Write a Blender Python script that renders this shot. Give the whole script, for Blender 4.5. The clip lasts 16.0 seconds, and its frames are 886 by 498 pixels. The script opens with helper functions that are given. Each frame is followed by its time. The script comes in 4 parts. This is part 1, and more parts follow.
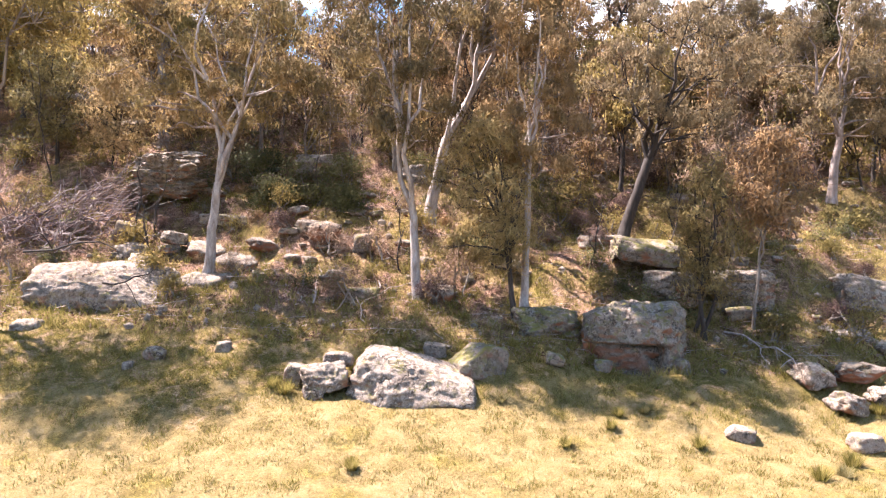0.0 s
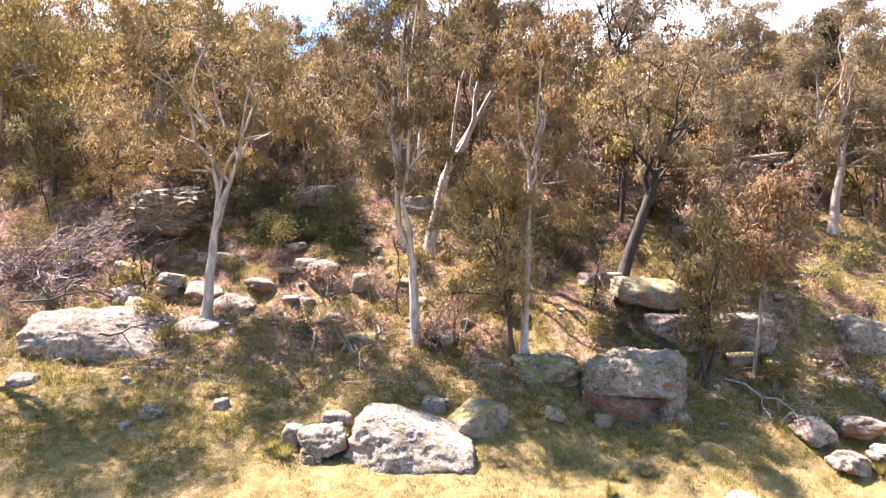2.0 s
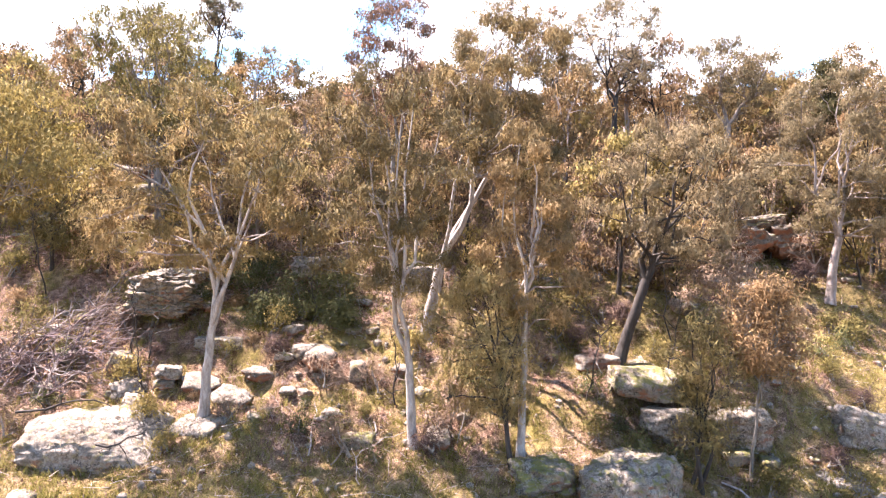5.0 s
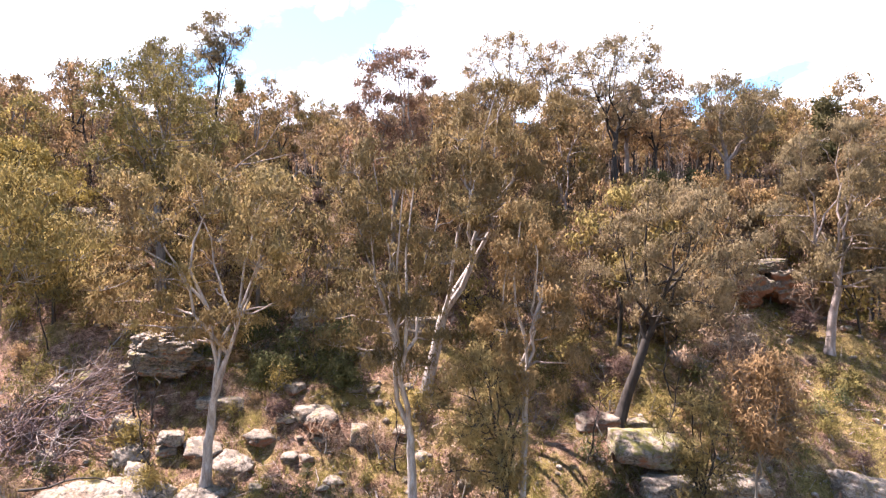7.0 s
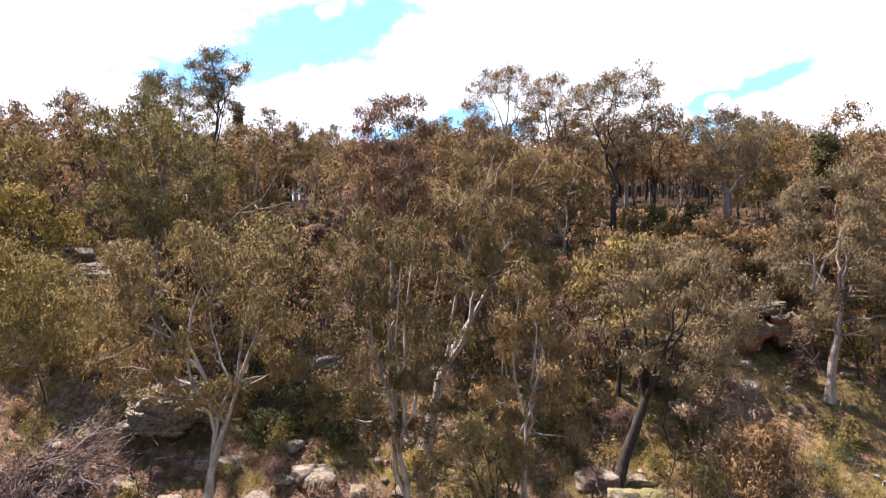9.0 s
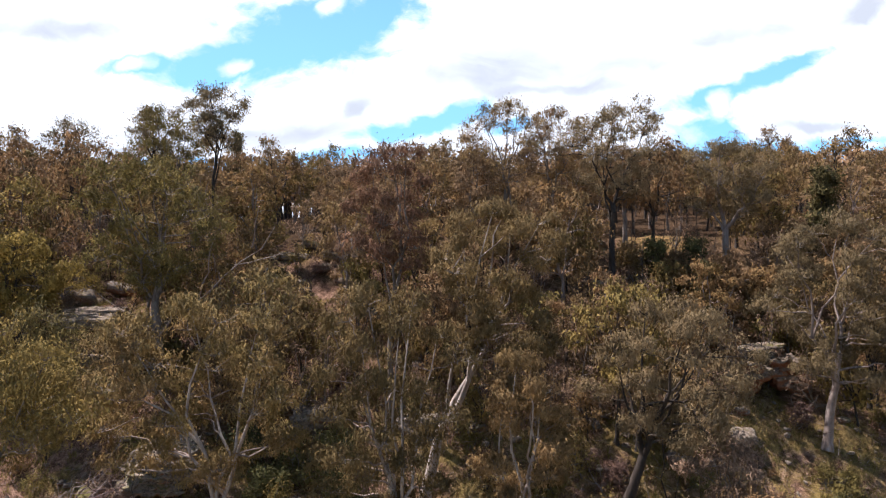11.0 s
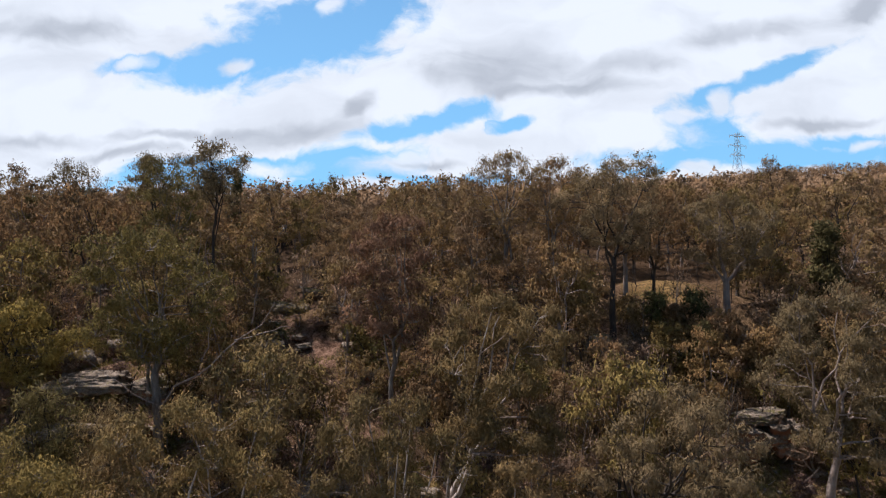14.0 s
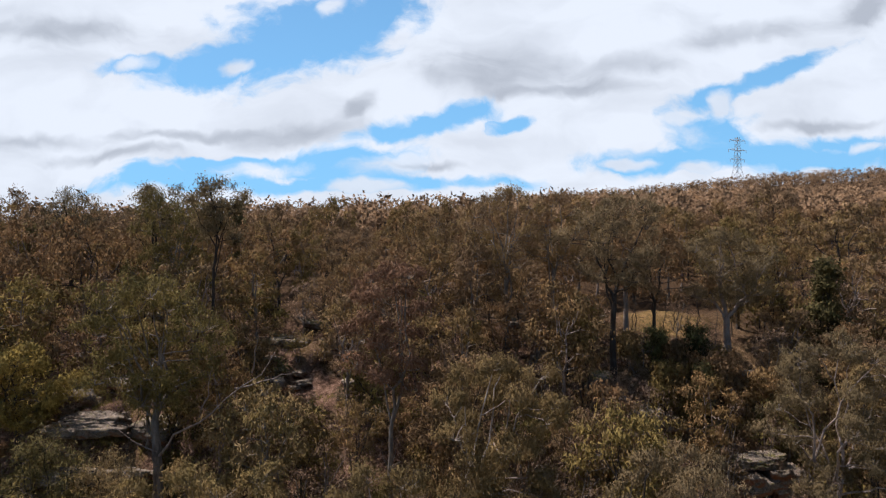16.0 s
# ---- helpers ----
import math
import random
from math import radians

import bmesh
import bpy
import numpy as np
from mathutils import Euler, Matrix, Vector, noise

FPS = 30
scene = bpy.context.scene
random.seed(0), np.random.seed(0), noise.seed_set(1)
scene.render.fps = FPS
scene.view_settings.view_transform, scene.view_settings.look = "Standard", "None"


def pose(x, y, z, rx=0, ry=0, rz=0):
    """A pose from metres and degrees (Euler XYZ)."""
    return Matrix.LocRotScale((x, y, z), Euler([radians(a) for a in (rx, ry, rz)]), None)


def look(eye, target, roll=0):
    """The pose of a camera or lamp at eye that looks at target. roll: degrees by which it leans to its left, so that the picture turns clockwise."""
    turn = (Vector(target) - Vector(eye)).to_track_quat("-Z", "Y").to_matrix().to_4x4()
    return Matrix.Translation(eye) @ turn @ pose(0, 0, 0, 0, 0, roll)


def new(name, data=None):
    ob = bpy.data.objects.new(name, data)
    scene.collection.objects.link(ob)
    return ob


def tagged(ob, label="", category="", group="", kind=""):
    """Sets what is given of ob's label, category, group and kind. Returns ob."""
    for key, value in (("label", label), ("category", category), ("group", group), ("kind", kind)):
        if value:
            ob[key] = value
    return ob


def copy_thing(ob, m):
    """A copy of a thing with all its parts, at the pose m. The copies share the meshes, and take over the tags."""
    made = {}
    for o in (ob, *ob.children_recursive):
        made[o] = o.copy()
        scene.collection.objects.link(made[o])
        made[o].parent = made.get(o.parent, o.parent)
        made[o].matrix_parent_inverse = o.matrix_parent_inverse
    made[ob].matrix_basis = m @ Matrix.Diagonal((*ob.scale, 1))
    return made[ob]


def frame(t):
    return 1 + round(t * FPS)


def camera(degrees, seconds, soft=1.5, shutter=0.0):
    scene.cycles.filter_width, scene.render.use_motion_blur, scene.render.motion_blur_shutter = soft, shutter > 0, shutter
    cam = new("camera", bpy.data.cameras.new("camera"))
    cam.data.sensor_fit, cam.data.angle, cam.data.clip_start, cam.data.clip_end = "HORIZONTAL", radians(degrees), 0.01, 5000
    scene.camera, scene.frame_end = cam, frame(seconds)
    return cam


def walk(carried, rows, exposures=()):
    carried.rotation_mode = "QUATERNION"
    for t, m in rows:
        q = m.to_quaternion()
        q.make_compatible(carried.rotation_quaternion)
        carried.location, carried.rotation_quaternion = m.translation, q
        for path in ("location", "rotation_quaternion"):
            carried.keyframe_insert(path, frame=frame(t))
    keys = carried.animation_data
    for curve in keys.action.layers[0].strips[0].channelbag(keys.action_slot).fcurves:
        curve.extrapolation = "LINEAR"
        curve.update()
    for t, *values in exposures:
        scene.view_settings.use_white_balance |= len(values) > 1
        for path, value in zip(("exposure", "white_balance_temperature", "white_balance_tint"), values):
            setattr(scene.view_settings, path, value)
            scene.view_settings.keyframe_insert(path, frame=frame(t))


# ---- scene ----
cam = camera(74.0, 16.0, soft=1.25)
METRES, EYE, TILT, LEAN, TURN = 20.0, 4.5, 0.0, 0.0, 0.0
ROWS = [
    (0.0, 0.0000, 0.0000, 0.0000, 0.000, 0.000, -0.000),
    (0.5, -0.0007, 0.0023, 0.0199, 0.000, -0.060, 0.020),
    (1.0, -0.0001, 0.0043, 0.0395, 0.009, -0.111, 0.020),
    (1.5, 0.0009, 0.0060, 0.0622, 0.009, -0.197, 0.020),
    (2.0, 0.0017, 0.0075, 0.0876, 0.009, -0.231, 0.040),
    (2.5, 0.0027, 0.0077, 0.1145, 0.034, -0.256, 0.070),
    (3.0, 0.0046, 0.0077, 0.1446, 0.034, -0.265, 0.070),
    (3.5, 0.0061, 0.0092, 0.1758, 0.009, -0.282, 0.070),
    (4.0, 0.0070, 0.0090, 0.2067, -0.009, -0.239, 0.070),
    (6.5, 0.0061, 0.0062, 0.3766, -0.068, -0.436, 0.080),
    (7.0, 0.0048, 0.0054, 0.4090, -0.068, -0.410, 0.080),
    (7.5, 0.0045, 0.0059, 0.4408, -0.068, -0.402, 0.120),
    (8.0, 0.0051, 0.0078, 0.4713, -0.077, -0.385, 0.120),
    (8.5, 0.0059, 0.0094, 0.5039, -0.094, -0.376, 0.150),
    (9.0, 0.0071, 0.0094, 0.5359, -0.103, -0.368, 0.170),
    (11.5, 0.0180, 0.0075, 0.7099, 0.043, -0.761, 0.520),
    (12.0, 0.0190, 0.0094, 0.7425, 0.051, -0.769, 0.560),
    (12.5, 0.0193, 0.0121, 0.7748, 0.034, -0.786, 0.570),
    (13.0, 0.0200, 0.0126, 0.8081, 0.060, -0.795, 0.560),
    (13.5, 0.0192, 0.0139, 0.8408, 0.068, -0.778, 0.520),
    (14.0, 0.0190, 0.0138, 0.8733, 0.068, -0.778, 0.510),
    (14.5, 0.0179, 0.0138, 0.9066, 0.068, -0.812, 0.510),
    (15.0, 0.0179, 0.0154, 0.9392, 0.068, -0.804, 0.480),
    (15.5, 0.0181, 0.0161, 0.9681, 0.060, -0.769, 0.440),
    (16.0, 0.0183, 0.0165, 0.9987, 0.060, -0.692, 0.390),
]
EXPOSURES = [(0.0, 3.02, 6380, 27), (2.0, 3.26, 6330, 27), (4.0, 3.44, 6260, 26), (7.0, 2.78, 6300, 26), (9.0, 2.13, 6310, 24), (11.5, 1.34, 6300, 21), (13.0, 1.02, 6320, 20), (16.0, 0.84, 6330, 19)]
walk(cam, [(t, pose(0, 0, EYE, TILT, LEAN, TURN) @ pose(METRES * x, METRES * y, METRES * z, 90 + pitch, roll, yaw)) for t, x, y, z, yaw, pitch, roll in ROWS], EXPOSURES)

# ---- world, sun ----
SUN_EL, SUN_AZ = 62.0, 301.0          # degrees; azimuth clockwise from +y


def sun_vector():
    e, a = radians(SUN_EL), radians(SUN_AZ)
    return Vector((math.sin(a) * math.cos(e), math.cos(a) * math.cos(e), math.sin(e)))


sun_data = bpy.data.lights.new("sun", "SUN")
sun_data.energy, sun_data.angle, sun_data.color = 5.0, radians(0.53), (1.0, 0.93, 0.82)
sun = new("sun", sun_data)
sun.matrix_basis = look(sun_vector() * 200, (0, 0, 0))


class Nodes:
    """A small writer of node trees."""

    def __init__(self, tree):
        self.tree = tree
        tree.nodes.clear()

    def add(self, kind, inputs=(), **settings):
        n = self.tree.nodes.new(kind)
        for key, value in settings.items():
            setattr(n, key, value)
        for key, value in dict(inputs).items():
            if isinstance(value, bpy.types.NodeSocket):
                self.tree.links.new(value, n.inputs[key])
            else:
                n.inputs[key].default_value = value
        return n

    def math(self, op, a, b=0.0, c=0.0, clamp=False):
        return self.add("ShaderNodeMath", {0: a, 1: b, 2: c}, operation=op, use_clamp=clamp).outputs[0]

    def vec(self, op, a, b=(0, 0, 0)):
        return self.add("ShaderNodeVectorMath", {0: a, 1: b}, operation=op)

    def noise(self, vector, scale, detail=4.0, rough=0.55, warp=0.0):
        return self.add("ShaderNodeTexNoise", {"Vector": vector, "Scale": scale, "Detail": detail, "Roughness": rough, "Distortion": warp}).outputs[0]

    def ramp(self, fac, *stops, ease="LINEAR"):
        n = self.add("ShaderNodeValToRGB", {0: fac})
        n.color_ramp.interpolation = ease
        while len(n.color_ramp.elements) < len(stops):
            n.color_ramp.elements.new(0.5)
        for e, (at, c) in zip(n.color_ramp.elements, stops):
            e.position, e.color = at, (*((c,) * 3 if isinstance(c, (int, float)) else c), 1)
        return n.outputs[0]

    def mix(self, fac, a, b, blend="MIX"):
        n = self.add("ShaderNodeMix", data_type="RGBA", blend_type=blend)
        for key, value in ((0, fac), (6, a), (7, b)):
            if isinstance(value, bpy.types.NodeSocket):
                self.tree.links.new(value, n.inputs[key])
            else:
                n.inputs[key].default_value = value if key == 0 else (*value, 1)
        return n.outputs[2]


def build_sky():
    world = bpy.data.worlds.new("sky")
    scene.world = world
    world.use_nodes = True
    k = Nodes(world.node_tree)
    sky = k.add("ShaderNodeTexSky", sky_type="NISHITA", sun_disc=False, sun_elevation=radians(SUN_EL), sun_rotation=radians(SUN_AZ), altitude=400.0)
    blue = k.mix(1.0, sky.outputs[0], (SKY_BLUE[0], SKY_BLUE[1], SKY_BLUE[2]), "MULTIPLY")
    way = k.add("ShaderNodeTexCoord").outputs["Generated"]
    xyz = k.add("ShaderNodeSeparateXYZ", {0: way}).outputs
    ahead = k.math("MAXIMUM", xyz[1], 0.12)
    flat = k.add("ShaderNodeCombineXYZ", {0: k.math("DIVIDE", xyz[0], ahead), 1: k.math("DIVIDE", xyz[2], ahead), 2: 0.0}).outputs[0]
    for scale, size in ((4.0, 0.07), (13.0, 0.035), (40.0, 0.012)):
        puff = k.add("ShaderNodeTexNoise", {"Vector": flat, "Scale": scale, "Detail": 3.0}).outputs[1]
        push = k.vec("MULTIPLY", k.vec("SUBTRACT", puff, (0.5, 0.5, 0.5)).outputs[0], (size * 1.6, size, 0)).outputs[0]
        flat = k.vec("ADD", flat, push).outputs[0]

    def spots(places, soft):
        """The nearness of the closest of some ellipses on the plane ahead: 0 at the middle, 1 on the rim. Centre, half sizes in thousandths, turn."""
        near = None
        for x, y, rx, ry, turn in places:
            m = k.add("ShaderNodeMapping", {"Vector": flat, "Location": (x / 1000, y / 1000, 0), "Rotation": (0, 0, radians(turn)), "Scale": (rx / 1000, ry / 1000, 1)}, vector_type="TEXTURE").outputs[0]
            far = k.vec("LENGTH", m).outputs["Value"]
            near = far if near is None else k.add("ShaderNodeMath", {0: near, 1: far, 2: soft}, operation="SMOOTH_MIN").outputs[0]
        return near

    # gaps of blue, white puffs within them, and grey undersides
    gaps = spots(BLUE_GAPS, 0.3)
    puffs = spots(WHITE_PUFFS, 0.2)
    wisps = k.noise(k.vec("MULTIPLY", flat, (1.0, 1.6, 1.0)).outputs[0], 9.0, 9.0, 0.62, 0.2)
    ragged = k.math("MULTIPLY", k.math("SUBTRACT", wisps, 0.5), 2.6)
    open_ = k.add("ShaderNodeMapRange", {0: k.math("ADD", gaps, ragged), 1: 0.72, 2: 1.5}, interpolation_type="SMOOTHSTEP").outputs[0]
    closed = k.add("ShaderNodeMapRange", {0: k.math("ADD", puffs, ragged), 1: 0.4, 2: 1.5, 3: 0.9, 4: 0.0}, interpolation_type="SMOOTHSTEP").outputs[0]
    cover = k.math("MAXIMUM", open_, closed)
    # overhead and behind: scattered cloud, dimmed out of view to cut the fill light
    out = k.math("MAXIMUM", k.add("ShaderNodeMapRange", {0: xyz[2], 1: 0.42, 2: 0.62}).outputs[0], k.add("ShaderNodeMapRange", {0: xyz[1], 1: 0.66, 2: 0.4}).outputs[0])
    loose = k.add("ShaderNodeMapRange", {0: k.noise(way, 2.4, 6.0, 0.55, 0.3), 1: 0.47, 2: 0.62}, interpolation_type="SMOOTHSTEP").outputs[0]
    cover = k.add("ShaderNodeMix", {0: out, 2: cover, 3: loose}, data_type="FLOAT").outputs[0]
    body = k.noise(k.vec("ADD", k.vec("MULTIPLY", flat, (1.0, 2.4, 1.0)).outputs[0], (3.2, 1.55, 0)).outputs[0], 5.0, 6.0, 0.5, 0.3)
    under = k.add("ShaderNodeMapRange", {0: k.math("ADD", spots(GREY_UNDERSIDES, 0.4), k.math("MULTIPLY", k.math("SUBTRACT", body, 0.5), 2.0)), 1: 0.1, 2: 1.5, 3: 1.0, 4: 0.0}, interpolation_type="SMOOTHSTEP").outputs[0]
    tone = k.math("ADD", k.math("MULTIPLY", under, 0.75), k.add("ShaderNodeMapRange", {0: body, 1: 0.56, 2: 0.34, 4: 0.35}).outputs[0], clamp=True)
    cloud = k.mix(tone, (CLOUD * 0.92, CLOUD * 1.03, CLOUD * 1.08), (CLOUD * 0.53, CLOUD * 0.605, CLOUD * 0.66))
    cloud = k.mix(k.math("MULTIPLY", out, 0.85), cloud, (0.10, 0.097, 0.094))
    # the blue pales towards the horizon
    low = k.add("ShaderNodeMapRange", {0: k.math("DIVIDE", xyz[2], ahead), 1: 0.62, 2: 0.06, 3: 0.25, 4: 0.85}).outputs[0]
    scaled = k.mix(low, k.mix(1.0, blue, (SKY, SKY, SKY), "MULTIPLY"), (CLOUD * 0.27, CLOUD * 0.72, CLOUD * 1.12))
    both = k.mix(cover, scaled, cloud)
    k.add("ShaderNodeOutputWorld", {0: k.add("ShaderNodeBackground", {0: both, 1: 1.0}).outputs[0]})


SKY, SKY_BLUE, CLOUD = 0.062, (0.66, 0.92, 1.06), 0.49
BLUE_GAPS = ((-230, 353, 144, 60, 16), (-369, 305, 115, 29, 14), (-509, 299, 77, 13, 4), (-124, 386, 82, 38, 35), (-13, 203, 101, 19, 12), (-90, 184, 67, 13, 8), (-177, 132, 106, 25, 4), (-465, 110, 106, 23, 4), (-350, 140, 125, 9, 2), (-215, 103, 288, 13, 0), (549, 276, 106, 15, 18), (443, 241, 67, 17, 18), (448, 174, 72, 38, 10), (381, 134, 135, 19, 0), (621, 145, 183, 23, 0), (679, 167, 87, 12, 0), (116, 199, 38, 10, 10), (-1427, 662, 250, 154, 20), (1265, 605, 288, 125, -20), (-81, 1182, 481, 231, 0))
WHITE_PUFFS = ((-198, 399, 21, 13, 20), (-352, 299, 21, 8, 0), (-528, 299, 40, 11, 10), (35, 161, 53, 23, 25), (-62, 138, 67, 17, 8), (-292, 128, 67, 12, 0), (179, 155, 144, 17, 3), (304, 177, 96, 33, 0), (309, 132, 48, 9, 0), (465, 232, 25, 17, 40), (390, 205, 25, 13, 10), (717, 161, 35, 9, 0), (438, 116, 38, 12, 0), (636, 124, 58, 8, 0), (-437, 84, 106, 10, 0), (-129, 93, 58, 10, 0))
GREY_UNDERSIDES = ((102, 283, 183, 31, 2), (285, 288, 125, 25, 8), (208, 254, 144, 13, 2), (-215, 182, 106, 17, 4), (-696, 182, 115, 13, -4), (-562, 155, 106, 12, 4), (640, 196, 96, 9, 2), (708, 393, 58, 29, 30), (-437, 187, 154, 10, 0), (-23, 132, 48, 7, 0), (-138, 230, 38, 15, 40), (-638, 355, 135, 23, 0), (496, 345, 154, 21, 10))
build_sky()


# ---- materials ----
def material(name):
    m = bpy.data.materials.new(name)
    m.use_nodes = True
    return m, Nodes(m.node_tree)


def surface(k, colour, rough=0.8, bump=None, strength=0.4, distance=0.02, spec=0.3):
    ins = {"Base Color": colour, "Roughness": rough, "Specular IOR Level": spec}
    if bump is not None:
        ins["Normal"] = k.add("ShaderNodeBump", {"Height": bump, "Strength": strength, "Distance": distance}).outputs[0]
    b = k.add("ShaderNodeBsdfPrincipled", ins)
    k.add("ShaderNodeOutputMaterial", {0: b.outputs[0]})


LEAF_GAIN = (2.00, 1.78, 1.72)


def leaf_material(name, *stops, through_it=0.33):
    """Leaves whose hue varies from plant to plant, from bough to bough and from leaf to leaf."""
    m, k = material(name)
    place = k.add("ShaderNodeNewGeometry")
    one = k.add("ShaderNodeObjectInfo").outputs["Random"]
    bough = k.noise(place.outputs["Position"], 0.55, 3.0)
    pick = k.math("ADD", k.math("MULTIPLY", one, 0.8), k.math("MULTIPLY", bough, 0.7))
    pick = k.math("SUBTRACT", pick, 0.22)
    colour = k.ramp(pick, *stops)
    spray = k.noise(place.outputs["Position"], 2.4, 2.0)
    colour = k.mix(1.0, colour, k.ramp(spray, (0.3, 0.72), (0.5, 1.0), (0.7, 1.2)), "MULTIPLY")
    leaf = k.ramp(place.outputs["Random Per Island"], (0.0, 0.7), (0.6, 1.0), (1.0, 1.18))
    colour = k.mix(1.0, k.mix(1.0, colour, leaf, "MULTIPLY"), LEAF_GAIN, "MULTIPLY")
    # leaves of a clump are lit much as the clump's own rounded surface
    clump = k.add("ShaderNodeAttribute", attribute_name="clump").outputs["Vector"]
    clump = k.add("ShaderNodeVectorTransform", {0: clump}, vector_type="NORMAL", convert_from="OBJECT", convert_to="WORLD").outputs[0]
    side = k.vec("NORMALIZE", k.vec("ADD", k.vec("MULTIPLY", clump, (2.0, 2.0, 2.0)).outputs[0], place.outputs["Normal"]).outputs[0]).outputs[0]
    a = k.add("ShaderNodeBsdfPrincipled", {"Base Color": colour, "Roughness": 0.75, "Specular IOR Level": 0.08, "Normal": side})
    b = k.add("ShaderNodeBsdfTranslucent", {"Color": colour, "Normal": side})
    k.add("ShaderNodeOutputMaterial", {0: k.add("ShaderNodeMixShader", {0: through_it, 1: a.outputs[0], 2: b.outputs[0]}).outputs[0]})
    return m


LEAF_GUM = leaf_material("gum_leaves", (0.1, (0.082, 0.068, 0.031)), (0.35, (0.124, 0.098, 0.046)), (0.6, (0.160, 0.116, 0.057)), (0.8, (0.128, 0.108, 0.045)), (1.0, (0.162, 0.128, 0.066)), through_it=0.48)
LEAF_ASH = leaf_material("grey_olive_leaves", (0.1, (0.080, 0.069, 0.038)), (0.5, (0.118, 0.099, 0.056)), (0.9, (0.145, 0.119, 0.070)), through_it=0.48)
LEAF_OLIVE = leaf_material("olive_leaves", (0.2, (0.066, 0.060, 0.022)), (0.5, (0.104, 0.092, 0.032)), (0.8, (0.138, 0.114, 0.040)), through_it=0.46)
LEAF_YELLOW = leaf_material("yellow_olive_leaves", (0.2, (0.086, 0.074, 0.022)), (0.8, (0.130, 0.106, 0.030)), through_it=0.36)
LEAF_PALE = leaf_material("pale_olive_needles", (0.2, (0.135, 0.110, 0.050)), (0.8, (0.190, 0.152, 0.075)), through_it=0.5)
LEAF_FOREST = leaf_material("forest_leaves", (0.14, (0.094, 0.077, 0.028)), (0.28, (0.144, 0.098, 0.046)), (0.38, (0.092, 0.071, 0.036)), (0.48, (0.138, 0.103, 0.042)), (0.58, (0.116, 0.090, 0.054)), (0.68, (0.144, 0.095, 0.048)), (0.8, (0.088, 0.065, 0.035)), (0.95, (0.134, 0.101, 0.062)), through_it=0.46)
LEAF_RUST = leaf_material("rust_leaves", (0.2, (0.135, 0.092, 0.046)), (0.5, (0.175, 0.120, 0.062)), (0.8, (0.165, 0.120, 0.066)))
LEAF_RED = leaf_material("reddish_leaves", (0.2, (0.098, 0.062, 0.040)), (0.8, (0.132, 0.082, 0.050)), through_it=0.4)
LEAF_FAR = leaf_material("far_forest_leaves", (0.2, (0.094, 0.076, 0.044)), (0.4, (0.134, 0.102, 0.062)), (0.6, (0.104, 0.084, 0.050)), (0.8, (0.142, 0.102, 0.062)), through_it=0.42)
LEAF_DARK = leaf_material("dark_green_leaves", (0.2, (0.034, 0.040, 0.017)), (0.8, (0.068, 0.072, 0.028)), through_it=0.3)
LEAF_SHEOAK = leaf_material("sheoak_needles", (0.2, (0.100, 0.086, 0.036)), (0.5, (0.145, 0.120, 0.052)), (0.8, (0.175, 0.140, 0.066)), through_it=0.42)
LEAF_GREY = leaf_material("grey_brown_twigs", (0.2, (0.075, 0.056, 0.040)), (0.8, (0.13, 0.098, 0.070)), through_it=0.2)
LEAF_PURPLE = leaf_material("purple_brown_twigs", (0.2, (0.042, 0.029, 0.025)), (0.8, (0.08, 0.056, 0.047)), through_it=0.2)
LEAF_CYPRESS = leaf_material("cypress_leaves", (0.2, (0.048, 0.046, 0.019)), (0.8, (0.088, 0.078, 0.030)), through_it=0.3)


def bark(name, low, mid, high, stretch=0.25, scale=6.0):
    m, k = material(name)
    at = k.vec("MULTIPLY", k.add("ShaderNodeNewGeometry").outputs["Position"], (1, 1, stretch)).outputs[0]
    patch = k.noise(at, scale, 5.0, 0.6, 0.5)
    grain = k.noise(at, scale * 7, 4.0, 0.6)
    colour = k.ramp(patch, (0.3, low), (0.5, mid), (0.7, high))
    colour = k.mix(0.5, colour, k.ramp(grain, (0.3, 0.35), (0.7, 1.0)), "MULTIPLY")
    surface(k, colour, 0.85, grain, 0.5, 0.02)
    return m


BARK_PALE = bark("pale_gum_bark", (0.15, 0.115, 0.095), (0.31, 0.262, 0.23), (0.43, 0.385, 0.35))
BARK_PINK = bark("pinkish_gum_bark", (0.13, 0.098, 0.082), (0.23, 0.18, 0.157), (0.32, 0.265, 0.235))
BARK_GREY = bark("grey_bark", (0.09, 0.07, 0.06), (0.17, 0.142, 0.12), (0.25, 0.22, 0.19))
BARK_DARK = bark("dark_bark", (0.018, 0.013, 0.011), (0.035, 0.027, 0.022), (0.07, 0.055, 0.045))
DEAD_WOOD = bark("dead_wood", (0.15, 0.11, 0.095), (0.27, 0.215, 0.19), (0.38, 0.32, 0.29))
PURPLE_WOOD = bark("purplish_dead_twigs", (0.055, 0.036, 0.036), (0.12, 0.08, 0.078), (0.19, 0.135, 0.128))


